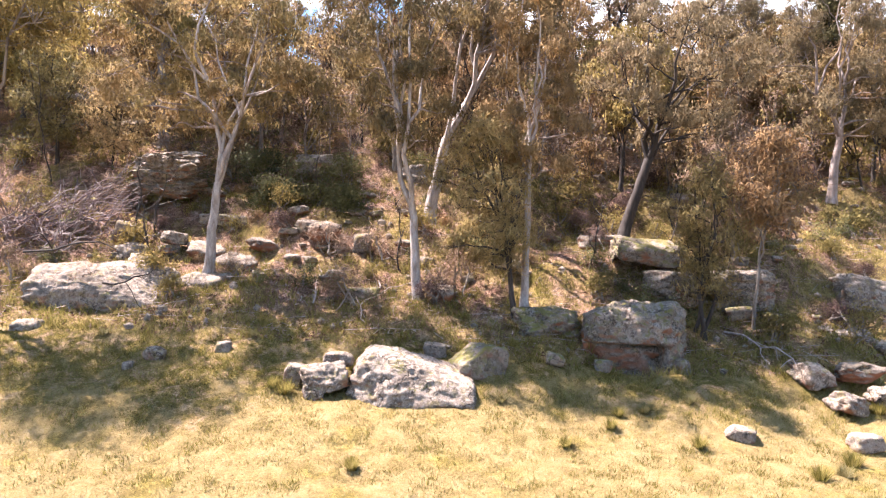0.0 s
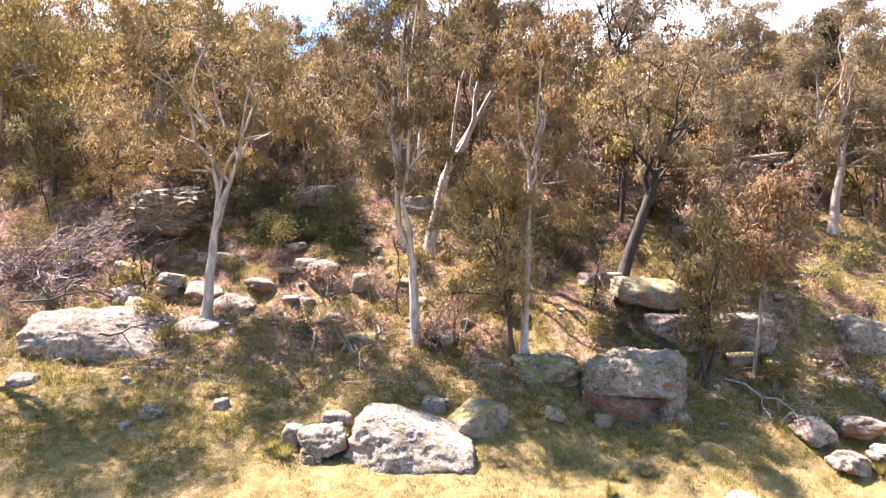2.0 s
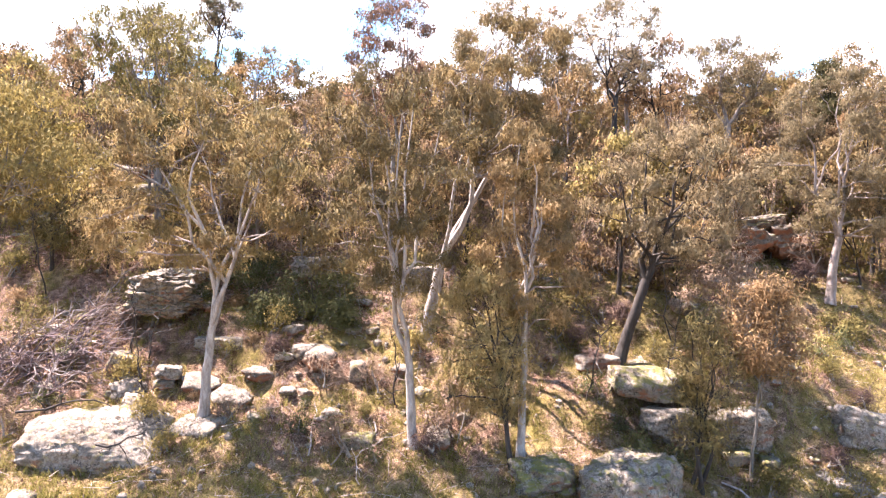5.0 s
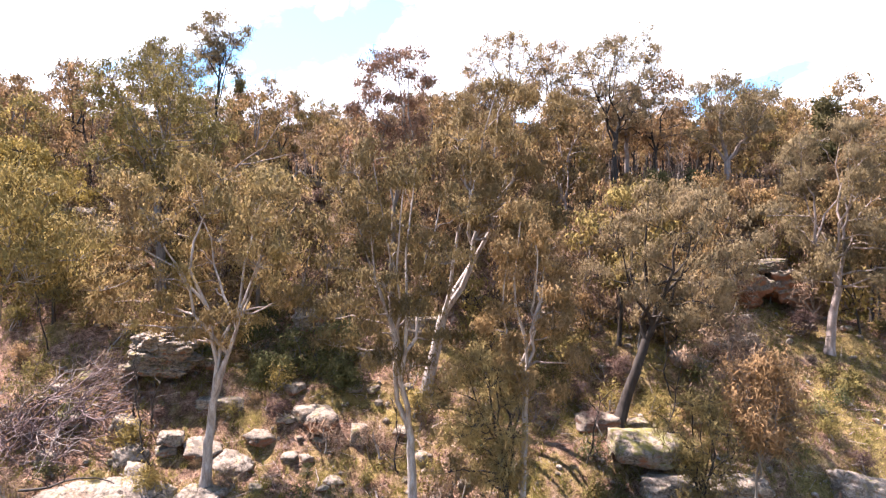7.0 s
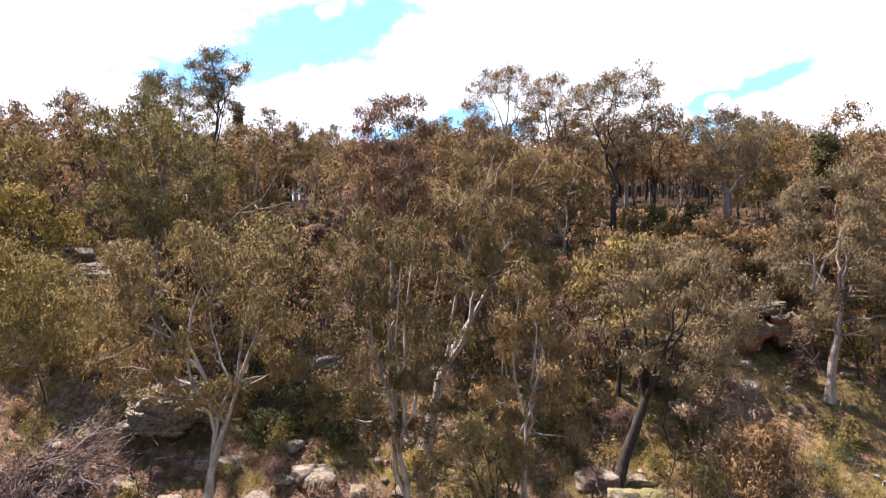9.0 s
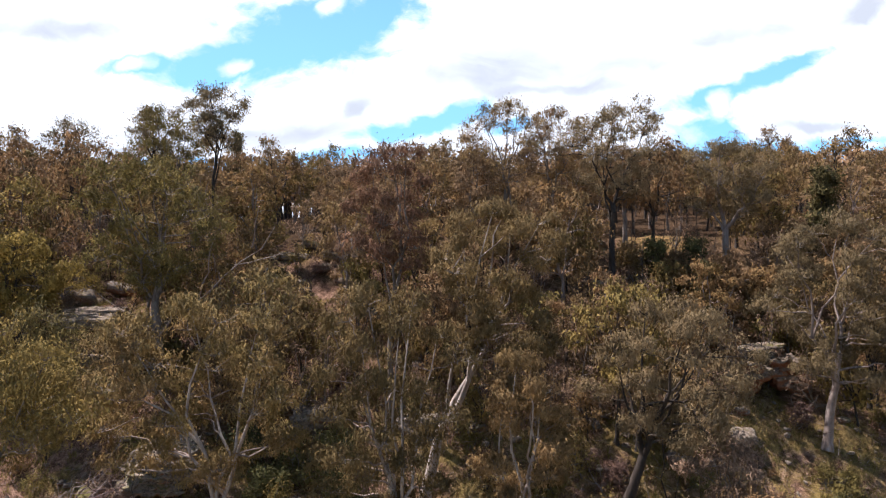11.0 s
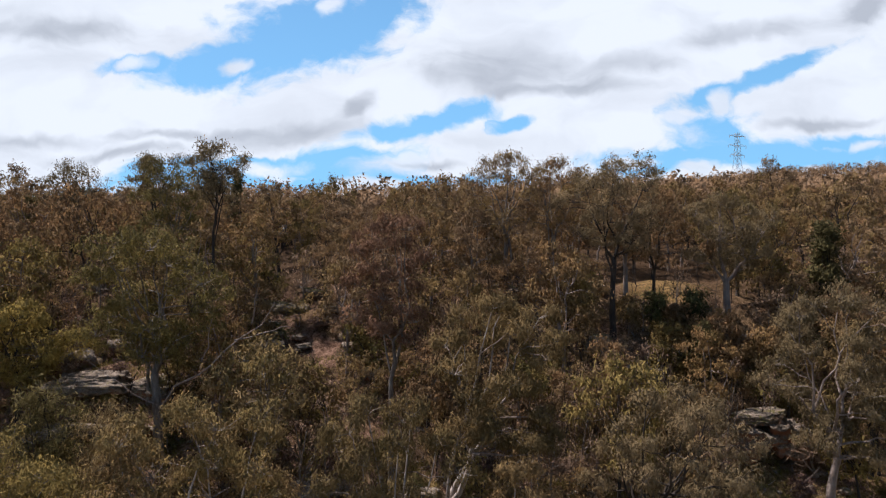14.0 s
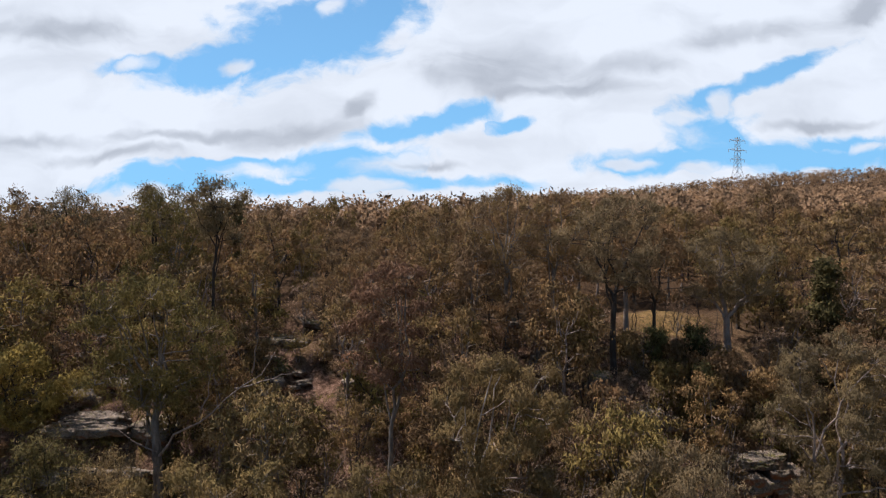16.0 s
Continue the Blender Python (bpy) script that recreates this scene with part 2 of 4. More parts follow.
def rock_material(name, moss=0.0, red=0.15, light=1.0):
    m, k = material(name)
    geo = k.add("ShaderNodeNewGeometry")
    at = geo.outputs["Position"]
    one = k.add("ShaderNodeObjectInfo").outputs["Random"]
    shift = k.vec("ADD", at, k.add("ShaderNodeCombineXYZ", {0: k.math("MULTIPLY", one, 37.0), 1: 0.0, 2: 0.0}).outputs[0]).outputs[0]
    big = k.noise(shift, 1.3, 5.0, 0.6, 0.4)
    spots = k.noise(shift, 5.0, 8.0, 0.72, 0.5)
    grain = k.noise(shift, 30.0, 6.0, 0.7)
    crust = k.noise(shift, 11.0, 7.0, 0.7, 0.4)
    colour = k.ramp(big, (0.3, (0.13, 0.098, 0.080)), (0.5, (0.215, 0.172, 0.142)), (0.68, (0.29, 0.238, 0.200)))
    colour = k.mix(k.ramp(crust, (0.47, 0.0), (0.56, 0.85)), colour, (0.315 * light, 0.28 * light, 0.24 * light))
    colour = k.mix(k.ramp(spots, (0.51, 0.0), (0.58, 0.75)), colour, (0.070, 0.058, 0.047))
    colour = k.mix(k.ramp(k.noise(shift, 0.9, 6.0, 0.65, 0.6), (0.50, 0.0), (0.62, 0.6)), colour, (0.105, 0.088, 0.070))
    colour = k.mix(k.ramp(k.noise(shift, 3.1, 5.0, 0.6), (0.56, 0.0), (0.66, 0.45)), colour, (0.25, 0.205, 0.085))
    cell = k.add("ShaderNodeTexVoronoi", {"Vector": k.vec("ADD", shift, k.vec("MULTIPLY", k.add("ShaderNodeTexNoise", {"Vector": shift, "Scale": 2.5, "Detail": 4.0}).outputs[1], (1.6, 1.6, 1.6)).outputs[0]).outputs[0], "Scale": 0.4}, feature="DISTANCE_TO_EDGE").outputs[0]
    crack = k.ramp(cell, (0.0, 0.0), (0.025, 1.0))
    colour = k.mix(1.0, colour, k.ramp(cell, (0.0, 0.25), (0.014, 1.0)), "MULTIPLY")
    up = k.add("ShaderNodeSeparateXYZ", {0: geo.outputs["Normal"]}).outputs[2]
    stain = k.math("MULTIPLY", k.ramp(k.noise(shift, 2.1, 4.0, 0.6), (0.56 - 0.25 * red, 0.0), (0.7 - 0.25 * red, 1.0)), k.ramp(k.math("ADD", up, 0.5), (0.2, 1.0), (0.75, 0.0)))
    colour = k.mix(stain, colour, (0.24, 0.105, 0.06))
    if moss:
        green = k.math("MULTIPLY", k.ramp(k.noise(shift, 2.6, 7.0, 0.7, 0.5), (0.60 - 0.16 * moss, 0.0), (0.70 - 0.16 * moss, 1.0)), k.ramp(up, (-0.1, 0.0), (0.5, 1.0)))
        colour = k.mix(k.math("MULTIPLY", green, k.ramp(grain, (0.35, 0.4), (0.6, 1.0))), colour, (0.135, 0.128, 0.028))
    colour = k.mix(0.6, colour, k.ramp(grain, (0.3, (0.26, 0.25, 0.235)), (0.7, (0.97, 0.91, 0.85))), "MULTIPLY")
    height = k.math("ADD", k.math("ADD", k.math("MULTIPLY", crust, 0.8), k.math("MULTIPLY", grain, 0.5)), k.math("ADD", spots, k.math("MULTIPLY", crack, 0.5)))
    surface(k, colour, 0.95, height, 0.7, 0.06, 0.1)
    return m


ROCK = rock_material("lichen_sandstone", 0.15)
ROCK_PALE = rock_material("pale_lichen_sandstone", 0.3, 0.2, 1.12)
ROCK_MOSSY = rock_material("mossy_sandstone", 1.0, 0.1, 0.85)
ROCK_SLAB = rock_material("dark_lichen_sandstone", 0.55, 0.3, 0.95)
ROCK_HOLLOW = rock_material("red_hollow_sandstone", 0.0, 3.0, 0.6)
ROCK_RED = rock_material("red_sandstone", 0.0, 1.7, 0.75)
ROCK_PINK = rock_material("pinkish_sandstone", 0.0, 0.9, 0.95)


def ground_material():
    m, k = material("hillside_ground")
    at = k.add("ShaderNodeNewGeometry").outputs["Position"]
    xyz = k.add("ShaderNodeSeparateXYZ", {0: at}).outputs
    fine = k.noise(at, 24.0, 6.0, 0.7)
    mid = k.noise(at, 2.6, 6.0, 0.68, 0.4)
    wide = k.noise(at, 0.45, 5.0, 0.6, 0.3)
    speck = k.math("ADD", k.math("MULTIPLY", mid, 0.5), k.math("MULTIPLY", fine, 0.5))
    grass = k.ramp(speck, (0.36, (0.135, 0.112, 0.042)), (0.5, (0.265, 0.224, 0.102)), (0.64, (0.325, 0.288, 0.162)))
    green = k.ramp(speck, (0.40, (0.050, 0.048, 0.013)), (0.5, (0.165, 0.150, 0.028)), (0.6, (0.33, 0.295, 0.055)))
    litter = k.ramp(speck, (0.40, (0.040, 0.026, 0.018)), (0.5, (0.19, 0.130, 0.094)), (0.6, (0.44, 0.34, 0.27)))
    slope = k.mix(k.ramp(k.math("ADD", wide, k.math("MULTIPLY", xyz[0], 0.004)), (0.44, 0.0), (0.60, 0.85)), litter, k.mix(0.55, grass, green))
    lush = k.mix(k.ramp(k.noise(at, 0.7, 4.0, 0.6), (0.54, 0.0), (0.66, 0.6)), grass, green)
    rim = k.mix(k.ramp(k.noise(at, 0.9, 4.0, 0.6), (0.36, 0.0), (0.5, 0.9)), lush, k.mix(k.ramp(mid, (0.42, 0.0), (0.58, 0.7)), green, litter))
    wave = k.math("MULTIPLY", k.math("SUBTRACT", wide, 0.5), 6.0)
    # nearer at left: brown-green growth, its dark tone also stands in for tree shade
    mossy = k.math("ADD", k.math("ADD", xyz[1], wave), k.add("ShaderNodeMapRange", {0: xyz[0], 1: -2.5, 2: -6.0, 4: 1.8}).outputs[0])
    mossy = k.math("SUBTRACT", mossy, k.add("ShaderNodeMapRange", {0: xyz[0], 1: 8.5, 2: 11.5, 4: 2.0}).outputs[0])
    colour = k.mix(k.add("ShaderNodeMapRange", {0: mossy, 1: 16.0, 2: 17.6}).outputs[0], lush, rim)
    colour = k.mix(k.add("ShaderNodeMapRange", {0: k.math("ADD", xyz[1], wave), 1: 18.6, 2: 20.6}).outputs[0], colour, slope)
    # up the hill: litter darkened, the wood's shade put into the ground colour
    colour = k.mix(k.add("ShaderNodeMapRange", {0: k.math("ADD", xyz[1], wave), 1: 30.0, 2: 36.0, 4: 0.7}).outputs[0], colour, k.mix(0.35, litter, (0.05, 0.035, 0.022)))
    # on the brow darker still: canopy shade mixed into the brown soil colour
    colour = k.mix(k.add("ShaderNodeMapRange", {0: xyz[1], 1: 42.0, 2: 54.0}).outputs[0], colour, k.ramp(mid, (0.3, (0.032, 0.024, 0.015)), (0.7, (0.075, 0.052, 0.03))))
    dx, dy = k.math("DIVIDE", k.math("SUBTRACT", xyz[0], 18.4), 3.6), k.math("DIVIDE", k.math("SUBTRACT", xyz[1], 49.0), 3.0)
    clearing = k.math("ADD", k.math("ADD", k.math("MULTIPLY", dx, dx), k.math("MULTIPLY", dy, dy)), k.math("MULTIPLY", k.math("SUBTRACT", mid, 0.5), 2.5))
    colour = k.mix(k.ramp(clearing, (0.4, 0.9), (1.0, 0.0)), colour, k.mix(0.5, grass, k.ramp(mid, (0.4, (0.06, 0.04, 0.015)), (0.6, (0.24, 0.14, 0.05)))))
    colour = k.mix(1.0, colour, (0.84, 0.715, 0.68), "MULTIPLY")
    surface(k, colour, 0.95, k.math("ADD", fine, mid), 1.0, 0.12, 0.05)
    return m


GROUND = ground_material()


def blade_material(name, *stops):
    m, k = material(name)
    geo = k.add("ShaderNodeNewGeometry")
    pick = k.math("ADD", k.math("MULTIPLY", geo.outputs["Random Per Island"], 0.6), k.math("MULTIPLY", k.noise(geo.outputs["Position"], 0.8, 3.0), 0.8))
    colour = k.ramp(k.math("SUBTRACT", pick, 0.2), *stops)
    colour = k.mix(1.0, colour, (0.74, 0.72, 0.74), "MULTIPLY")
    a = k.add("ShaderNodeBsdfDiffuse", {"Color": colour})
    b = k.add("ShaderNodeBsdfTranslucent", {"Color": colour})
    k.add("ShaderNodeOutputMaterial", {0: k.add("ShaderNodeMixShader", {0: 0.4, 1: a.outputs[0], 2: b.outputs[0]}).outputs[0]})
    return m


GRASS_DRY = blade_material("dry_grass", (0.2, (0.16, 0.138, 0.048)), (0.5, (0.27, 0.235, 0.10)), (0.8, (0.31, 0.28, 0.148)))
GRASS_GREEN = blade_material("green_grass", (0.2, (0.13, 0.12, 0.028)), (0.5, (0.24, 0.205, 0.055)), (0.8, (0.36, 0.29, 0.11)))
LITTER = blade_material("leaf_litter", (0.2, (0.10, 0.05, 0.035)), (0.5, (0.26, 0.16, 0.11)), (0.8, (0.45, 0.34, 0.27)))
STEEL, _k = material("galvanised_steel")
surface(_k, _k.ramp(_k.noise(_k.add("ShaderNodeNewGeometry").outputs["Position"], 0.6), (0.3, 0.30), (0.7, 0.42)), 0.6)


# ---- mesh helpers ----
def mesh_of(name, verts, faces, mat, smooth=False):
    verts, faces = np.asarray(verts, np.float32), np.asarray(faces, np.int32)
    me = bpy.data.meshes.new(name)
    n, k = faces.shape
    me.vertices.add(len(verts))
    me.vertices.foreach_set("co", verts.ravel())
    me.loops.add(n * k)
    me.loops.foreach_set("vertex_index", faces.ravel())
    me.polygons.add(n)
    me.polygons.foreach_set("loop_start", np.arange(n, dtype=np.int32) * k)
    me.polygons.foreach_set("use_smooth", np.full(n, smooth))
    me.materials.append(mat)
    me.update(calc_edges=True)
    return me


def part(name, shape, mat, parent, label="", smooth=False):
    ob = new(name, mesh_of(name, *shape, mat, smooth))
    ob.parent = parent
    return tagged(ob, label)


def joined(shapes):
    verts, faces, n = [], [], 0
    for v, f in shapes:
        verts.append(v), faces.append(np.asarray(f) + n)
        n += len(v)
    return np.concatenate(verts), np.concatenate(faces)


def tube(points, radii, sides=6):
    """A tapered tube of quads along a line of points."""
    p, r = np.asarray(points, float), np.asarray(radii, float)
    way = np.gradient(p, axis=0)
    way /= np.linalg.norm(way, axis=1, keepdims=True) + 1e-9
    ref = np.where(np.abs(way[:, 2:3]) > 0.9, (1.0, 0.0, 0.0), (0.0, 0.0, 1.0))
    a = np.cross(way, ref)
    a /= np.linalg.norm(a, axis=1, keepdims=True) + 1e-9
    b = np.cross(way, a)
    if abs(way[0][2]) > 0.7:
        a = np.tile((1.0, 0.0, 0.0), (len(p), 1)) - way * way[:, :1]
        a /= np.linalg.norm(a, axis=1, keepdims=True) + 1e-9
        b = np.cross(way, a)
    turn = np.arange(sides) * 2 * np.pi / sides
    ring = np.cos(turn)[None, :, None] * a[:, None] + np.sin(turn)[None, :, None] * b[:, None]
    verts = (p[:, None] + ring * r[:, None, None]).reshape(-1, 3)
    i, j = np.meshgrid(np.arange(len(p) - 1), np.arange(sides), indexing="ij")
    n = (j + 1) % sides
    faces = np.stack([i * sides + j, i * sides + n, (i + 1) * sides + n, (i + 1) * sides + j], -1).reshape(-1, 4)
    return verts, faces


def bent(rng, a, b, n=6, wobble=0.06, sag=0.0):
    """A crooked line from a to b."""
    a, b = np.asarray(a, float), np.asarray(b, float)
    s = np.linspace(0, 1, n)[:, None]
    size = np.linalg.norm(b - a)
    off = np.cumsum(rng.normal(0, 1, (n, 3)), axis=0)
    off -= off[0] + s * (off[-1] - off[0])
    line = a + s * (b - a) + off * wobble * size / np.sqrt(n)
    line[:, 2] += sag * size * (4 * s[:, 0] * (1 - s[:, 0]))
    return line


def leaves(rng, centres, count, spread, length, width, droop=0.8, flat=0.7, hearts=None):
    """Leaves strewn round each centre; droop 1: they all hang. hearts: the middle of the clump to which each centre belongs. Gives points, faces and the clumps' own normals."""
    c = np.repeat(np.asarray(centres, float), count, axis=0)
    n = len(c)
    at = c + rng.normal(0, 1, (n, 3)) * spread * np.exp(rng.normal(0, 0.22, (n, 1))) * (1, 1, flat)
    way = rng.normal(0, 1, (n, 3)) * (1 - droop * 0.6) + (0, 0, -droop)
    way /= np.linalg.norm(way, axis=1, keepdims=True)
    side = np.cross(way, rng.normal(0, 1, (n, 3)))
    side /= np.linalg.norm(side, axis=1, keepdims=True) + 1e-9
    out = at - (c if hearts is None else np.repeat(np.asarray(hearts, float), count, axis=0))
    out = out / (np.linalg.norm(out, axis=1, keepdims=True) + 1e-6)
    size = rng.uniform(0.6, 1.4, (n, 1))
    way, side = way * length * size, side * width * size * 0.5
    verts = np.stack([at - side, at + side, at + way], 1).reshape(-1, 3)
    return verts, np.arange(n * 3).reshape(-1, 3), np.repeat(out, 3, axis=0)


def crown_mesh(name, shape, mat):
    """A mesh of leaves that knows the normals of its clumps."""
    me = mesh_of(name, shape[0], shape[1], mat)
    me.attributes.new("clump", "FLOAT_VECTOR", "POINT").data.foreach_set("vector", np.asarray(shape[2], np.float32).ravel())
    return me


# ---- ground ----
PROFILE_Y = (-3000, -60, 8, 13, 15.4, 17.5, 21.4, 26.2, 33, 43, 47.5, 56, 80, 150, 400, 700, 4000)
PROFILE_Z = (-2, -1.2, -1.0, -0.45, 0.1, 0.75, 2.5, 5.1, 9.5, 15.5, 17.5, 18.6, 21.6, 27.8, 40, 33, 0)


def ground_z(x, y):
    x, y = np.asarray(x, float), np.asarray(y, float)
    z = sum(np.interp(y + d, PROFILE_Y, PROFILE_Z) for d in (-1.2, -0.4, 0.4, 1.2)) / 4
    side = np.clip(-0.07 * x, -1.7, 1.5) * np.clip((y - 10) / 5, 0, 1) * np.clip((46 - y) / 8, 0, 1)
    far = 25 * np.exp(-(((x - 290) / 200) ** 2 + ((y - 430) / 170) ** 2)) - 8.5 * np.clip((y - 70) / 120, 0, 1) * np.clip((40 - x) / 120, 0, 1)
    side = side - 0.9 * np.exp(-(((x - 6.3) / 1.5) ** 2 + ((y - 19.4) / 0.9) ** 2))
    rough = np.clip((y - 13) / 6, 0.1, 1)
    lumps = 0.16 * np.sin(x * 0.9 + 1.3 * np.sin(y * 0.5)) * np.sin(y * 0.8 + 0.7) + 0.09 * np.sin(x * 2.3 + y * 1.1) * np.sin(y * 2.1 - x * 0.6 + 2)
    steps = 0.35 * np.sin(y * 1.05 + 1.2 * np.sin(x * 0.21) + 0.5 * np.sin(x * 0.63)) * np.clip((y - 20) / 6, 0, 1)
    return z + side + far + rough * lumps + steps * np.clip((60 - y) / 10, 0, 1)


def build_ground():
    out = lambda a, b, n: np.geomspace(a, b, n)
    xs = np.concatenate([-out(3500, 34, 26), np.arange(-33.6, 36, 0.35), out(37, 3500, 26)])
    ys = np.concatenate([-out(3000, 10, 14), np.arange(-5, 9, 1.5), np.arange(9, 60, 0.25), out(61, 3800, 44)])
    X, Y = np.meshgrid(xs, ys)
    Z = ground_z(X, Y)
    near = (X > -34) & (X < 36) & (Y > 9) & (Y < 60)
    for i, j in zip(*np.nonzero(near)):
        Z[i, j] += 0.10 * noise.noise((X[i, j] * 1.7, Y[i, j] * 1.7, 0.0)) + 0.05 * noise.noise((X[i, j] * 4, Y[i, j] * 4, 3.0))
    n = len(xs)
    i, j = np.meshgrid(np.arange(len(ys) - 1), np.arange(n - 1), indexing="ij")
    faces = np.stack([i * n + j, i * n + j + 1, (i + 1) * n + j + 1, (i + 1) * n + j], -1).reshape(-1, 4)
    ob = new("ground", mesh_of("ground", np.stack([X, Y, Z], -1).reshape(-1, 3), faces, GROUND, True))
    tagged(ob, "dry grass meadow rising into a hillside of leaf litter", "ground", kind="structure")


build_ground()


# ---- rocks ----
SPHERES = {}


def sphere(level):
    if level not in SPHERES:
        bm = bmesh.new()
        bmesh.ops.create_icosphere(bm, subdivisions=level, radius=1)
        SPHERES[level] = (np.array([v.co[:] for v in bm.verts]), np.array([[v.index for v in f.verts] for f in bm.faces]))
        bm.free()
    return SPHERES[level]


def rock_shape(seed, size, level=4, layers=0, planes=14, boxy=0.75, rough=0.06, cuts=(), scoop=None, sharp=16.0):
    """A weathered block: a sphere cut by random planes, ledged by layers, roughened by noise."""
    rng = np.random.default_rng(seed)
    d, faces = sphere(level)
    n = rng.normal(0, 1, (planes, 3))
    n = np.concatenate([n / np.linalg.norm(n, axis=1, keepdims=True), np.eye(3), -np.eye(3)])
    h = np.concatenate([rng.uniform(0.78, 1.05, planes), np.full(6, boxy) * rng.uniform(0.9, 1.1, 6)])
    for nx, ny, nz, far in cuts:
        n, h = np.concatenate([n, np.array([[nx, ny, nz]]) / math.hypot(nx, ny, nz)]), np.append(h, far)
    r = (h[None] / np.maximum(d @ n.T, 0.12)) ** -sharp
    r = np.minimum(r.sum(1) ** (-1 / sharp), 1.3)
    v = d * r[:, None]
    for i, q in enumerate(v):
        p = Vector(q) + Vector((seed * 1.7 % 50, 0, 0))
        v[i] *= 1 + rough * (noise.noise(p * 1.6) * 1.6 + noise.noise(p * 4) * 0.9 - abs(noise.noise(p * 3 + Vector((9, 0, 0)))) * 1.2 + (noise.noise(p * 9) * 0.6 if level > 3 else 0) + (noise.noise(p * 19) * 0.4 - abs(noise.noise(p * 7)) * 0.9 if level > 4 else 0))
    if scoop:
        x0, x1, top, deep = scoop
        inside = np.clip((v[:, 0] - x0) * 7, 0, 1) * np.clip((x1 - v[:, 0]) * 7, 0, 1) * np.clip((top - v[:, 2]) * 9, 0, 1) * (v[:, 1] < 0.1)
        v[:, 1] += inside * (deep - v[:, 1] * 0.5)
    if layers:
        s = v[:, 2] * layers * 0.5 + seed + 0.4 * np.sin(v[:, 0] * 2.0 + seed) + 0.3 * np.sin(v[:, 1] * 3.1 + v[:, 0] * 1.7 + seed)
        cut = np.abs((s % 1.0) - 0.5) * 2
        wide = rng.uniform(0.9, 1.04, 64)[np.floor(s).astype(int) % 64]
        v[:, :2] *= (wide * (1 - 0.09 * np.clip((cut - 0.8) * 5, 0, 1)))[:, None]
    return v * np.asarray(size) / 2, faces


def rock(seed, x, y, size, turn=0, tilt=0, roll=0, mat=None, level=4, layers=0, sink=0.25, z=None, label="grey lichen-covered sandstone boulder on the slope", group="", **more):
    ob = new("boulder", mesh_of("boulder", *rock_shape(seed, size, level, layers, **more), mat or ROCK, True))
    z = float(ground_z(x, y)) + size[2] * (0.5 - sink) if z is None else z
    ob.matrix_basis = pose(x, y, z, tilt, roll, turn)
    return tagged(ob, label, "boulder", group)


# the pale boulders at the meadow's edge
rock(1, -1.0, 16.85, (4.5, 2.8, 3.1), 3, 0, 0, ROCK_PALE, 6, z=0.5, label="large pale lichen-covered boulder at the meadow edge", rough=0.05, boxy=0.92, planes=9, sharp=22,
     cuts=((0.42, -0.08, 0.9, 0.54), (-0.9, 0, 0.43, 0.80), (0.1, -0.75, 0.65, 0.68), (-0.45, -0.85, 0.2, 0.8)), scoop=(0.2, 0.75, -0.16, 0.5))
rock(47, 0.2, 16.2, (1.6, 0.9, 0.9), 0, 0, 0, ROCK_HOLLOW, 4, z=0.12, label="red-brown stone in the boulder's undercut")
rock(2, -3.3, 16.35, (1.45, 1.2, 1.3), 20, 0, -8, ROCK_PALE, 5, z=0.75, label="white lichen-covered boulder beside the large one", rough=0.1, boxy=0.85, sharp=24, planes=8, scoop=(-0.2, 1.0, -0.2, 0.3))
rock(3, -4.2, 16.6, (0.75, 0.7, 0.9), 0, 0, 10, ROCK_PALE, 4, z=0.95, label="small pale boulder leaning on its neighbour")
rock(4, -3.0, 17.0, (1.0, 0.8, 0.55), 0, 0, 4, ROCK, 4, z=1.32, label="small flat stone resting between boulders")
rock(5, 1.0, 17.7, (2.0, 1.5, 1.8), 30, 0, 10, ROCK_MOSSY, 5, z=0.95, label="mossy boulder behind the large pale one", cuts=((-0.7, 0, 0.7, 0.6),))
rock(6, -0.25, 18.5, (0.95, 0.8, 0.7), 0, 0, 0, ROCK, 4, z=1.3)
# overhanging slab
rock(7, 6.5, 20.3, (3.45, 3.3, 3.0), -3, -5, 2, ROCK_SLAB, 6, z=1.32, label="broad mossy slab overhanging a shallow hollow", boxy=0.93, rough=0.065, planes=4, sharp=24, cuts=((-0.3, 0, 0.95, 0.9), (0, -0.6, 0.8, 1.02), (0.8, -0.5, 0.2, 1.0)), scoop=(-1.3, 0.45, -0.02, 0.9))
rock(9, 5.9, 20.7, (3.0, 2.0, 2.2), 0, 0, 0, ROCK_RED, 5, z=1.1, label="red-brown hollowed sandstone under the slab")
rock(52, 5.9, 19.85, (2.9, 1.4, 2.1), 0, 0, 0, ROCK_HOLLOW, 5, 5, z=1.0, label="red-brown sandstone at the back of a hollow", boxy=0.95, planes=6, rough=0.1)
rock(8, 7.6, 18.75, (0.55, 0.7, 0.8), 10, 0, 4, ROCK_SLAB, 4, z=0.7, label="small lichen-covered block at the foot of the slab")
rock(10, 3.75, 20.8, (2.9, 2.2, 1.7), 15, 8, 0, ROCK_MOSSY, 5, 3, z=1.75, label="low mossy boulder beside the slab", rough=0.13, planes=9, sharp=22)
# blocks behind the slab
rock(11, 9.05, 23.0, (2.7, 1.9, 1.45), -4, 0, 3, ROCK, 5, 5, z=2.95, label="layered grey sandstone block", boxy=0.95, planes=6)
rock(12, 11.5, 22.9, (2.7, 1.9, 1.7), 5, 0, 0, ROCK, 5, 5, z=2.85, label="layered grey sandstone block behind a she-oak", boxy=0.95, planes=6)
rock(13, 8.45, 24.2, (3.3, 2.4, 1.1), 0, 20, 9, ROCK_MOSSY, 5, z=4.25, label="moss-topped slab over a dark gap", boxy=0.95, planes=6, sharp=26, scoop=(-0.9, 0.9, -0.15, 0.5))
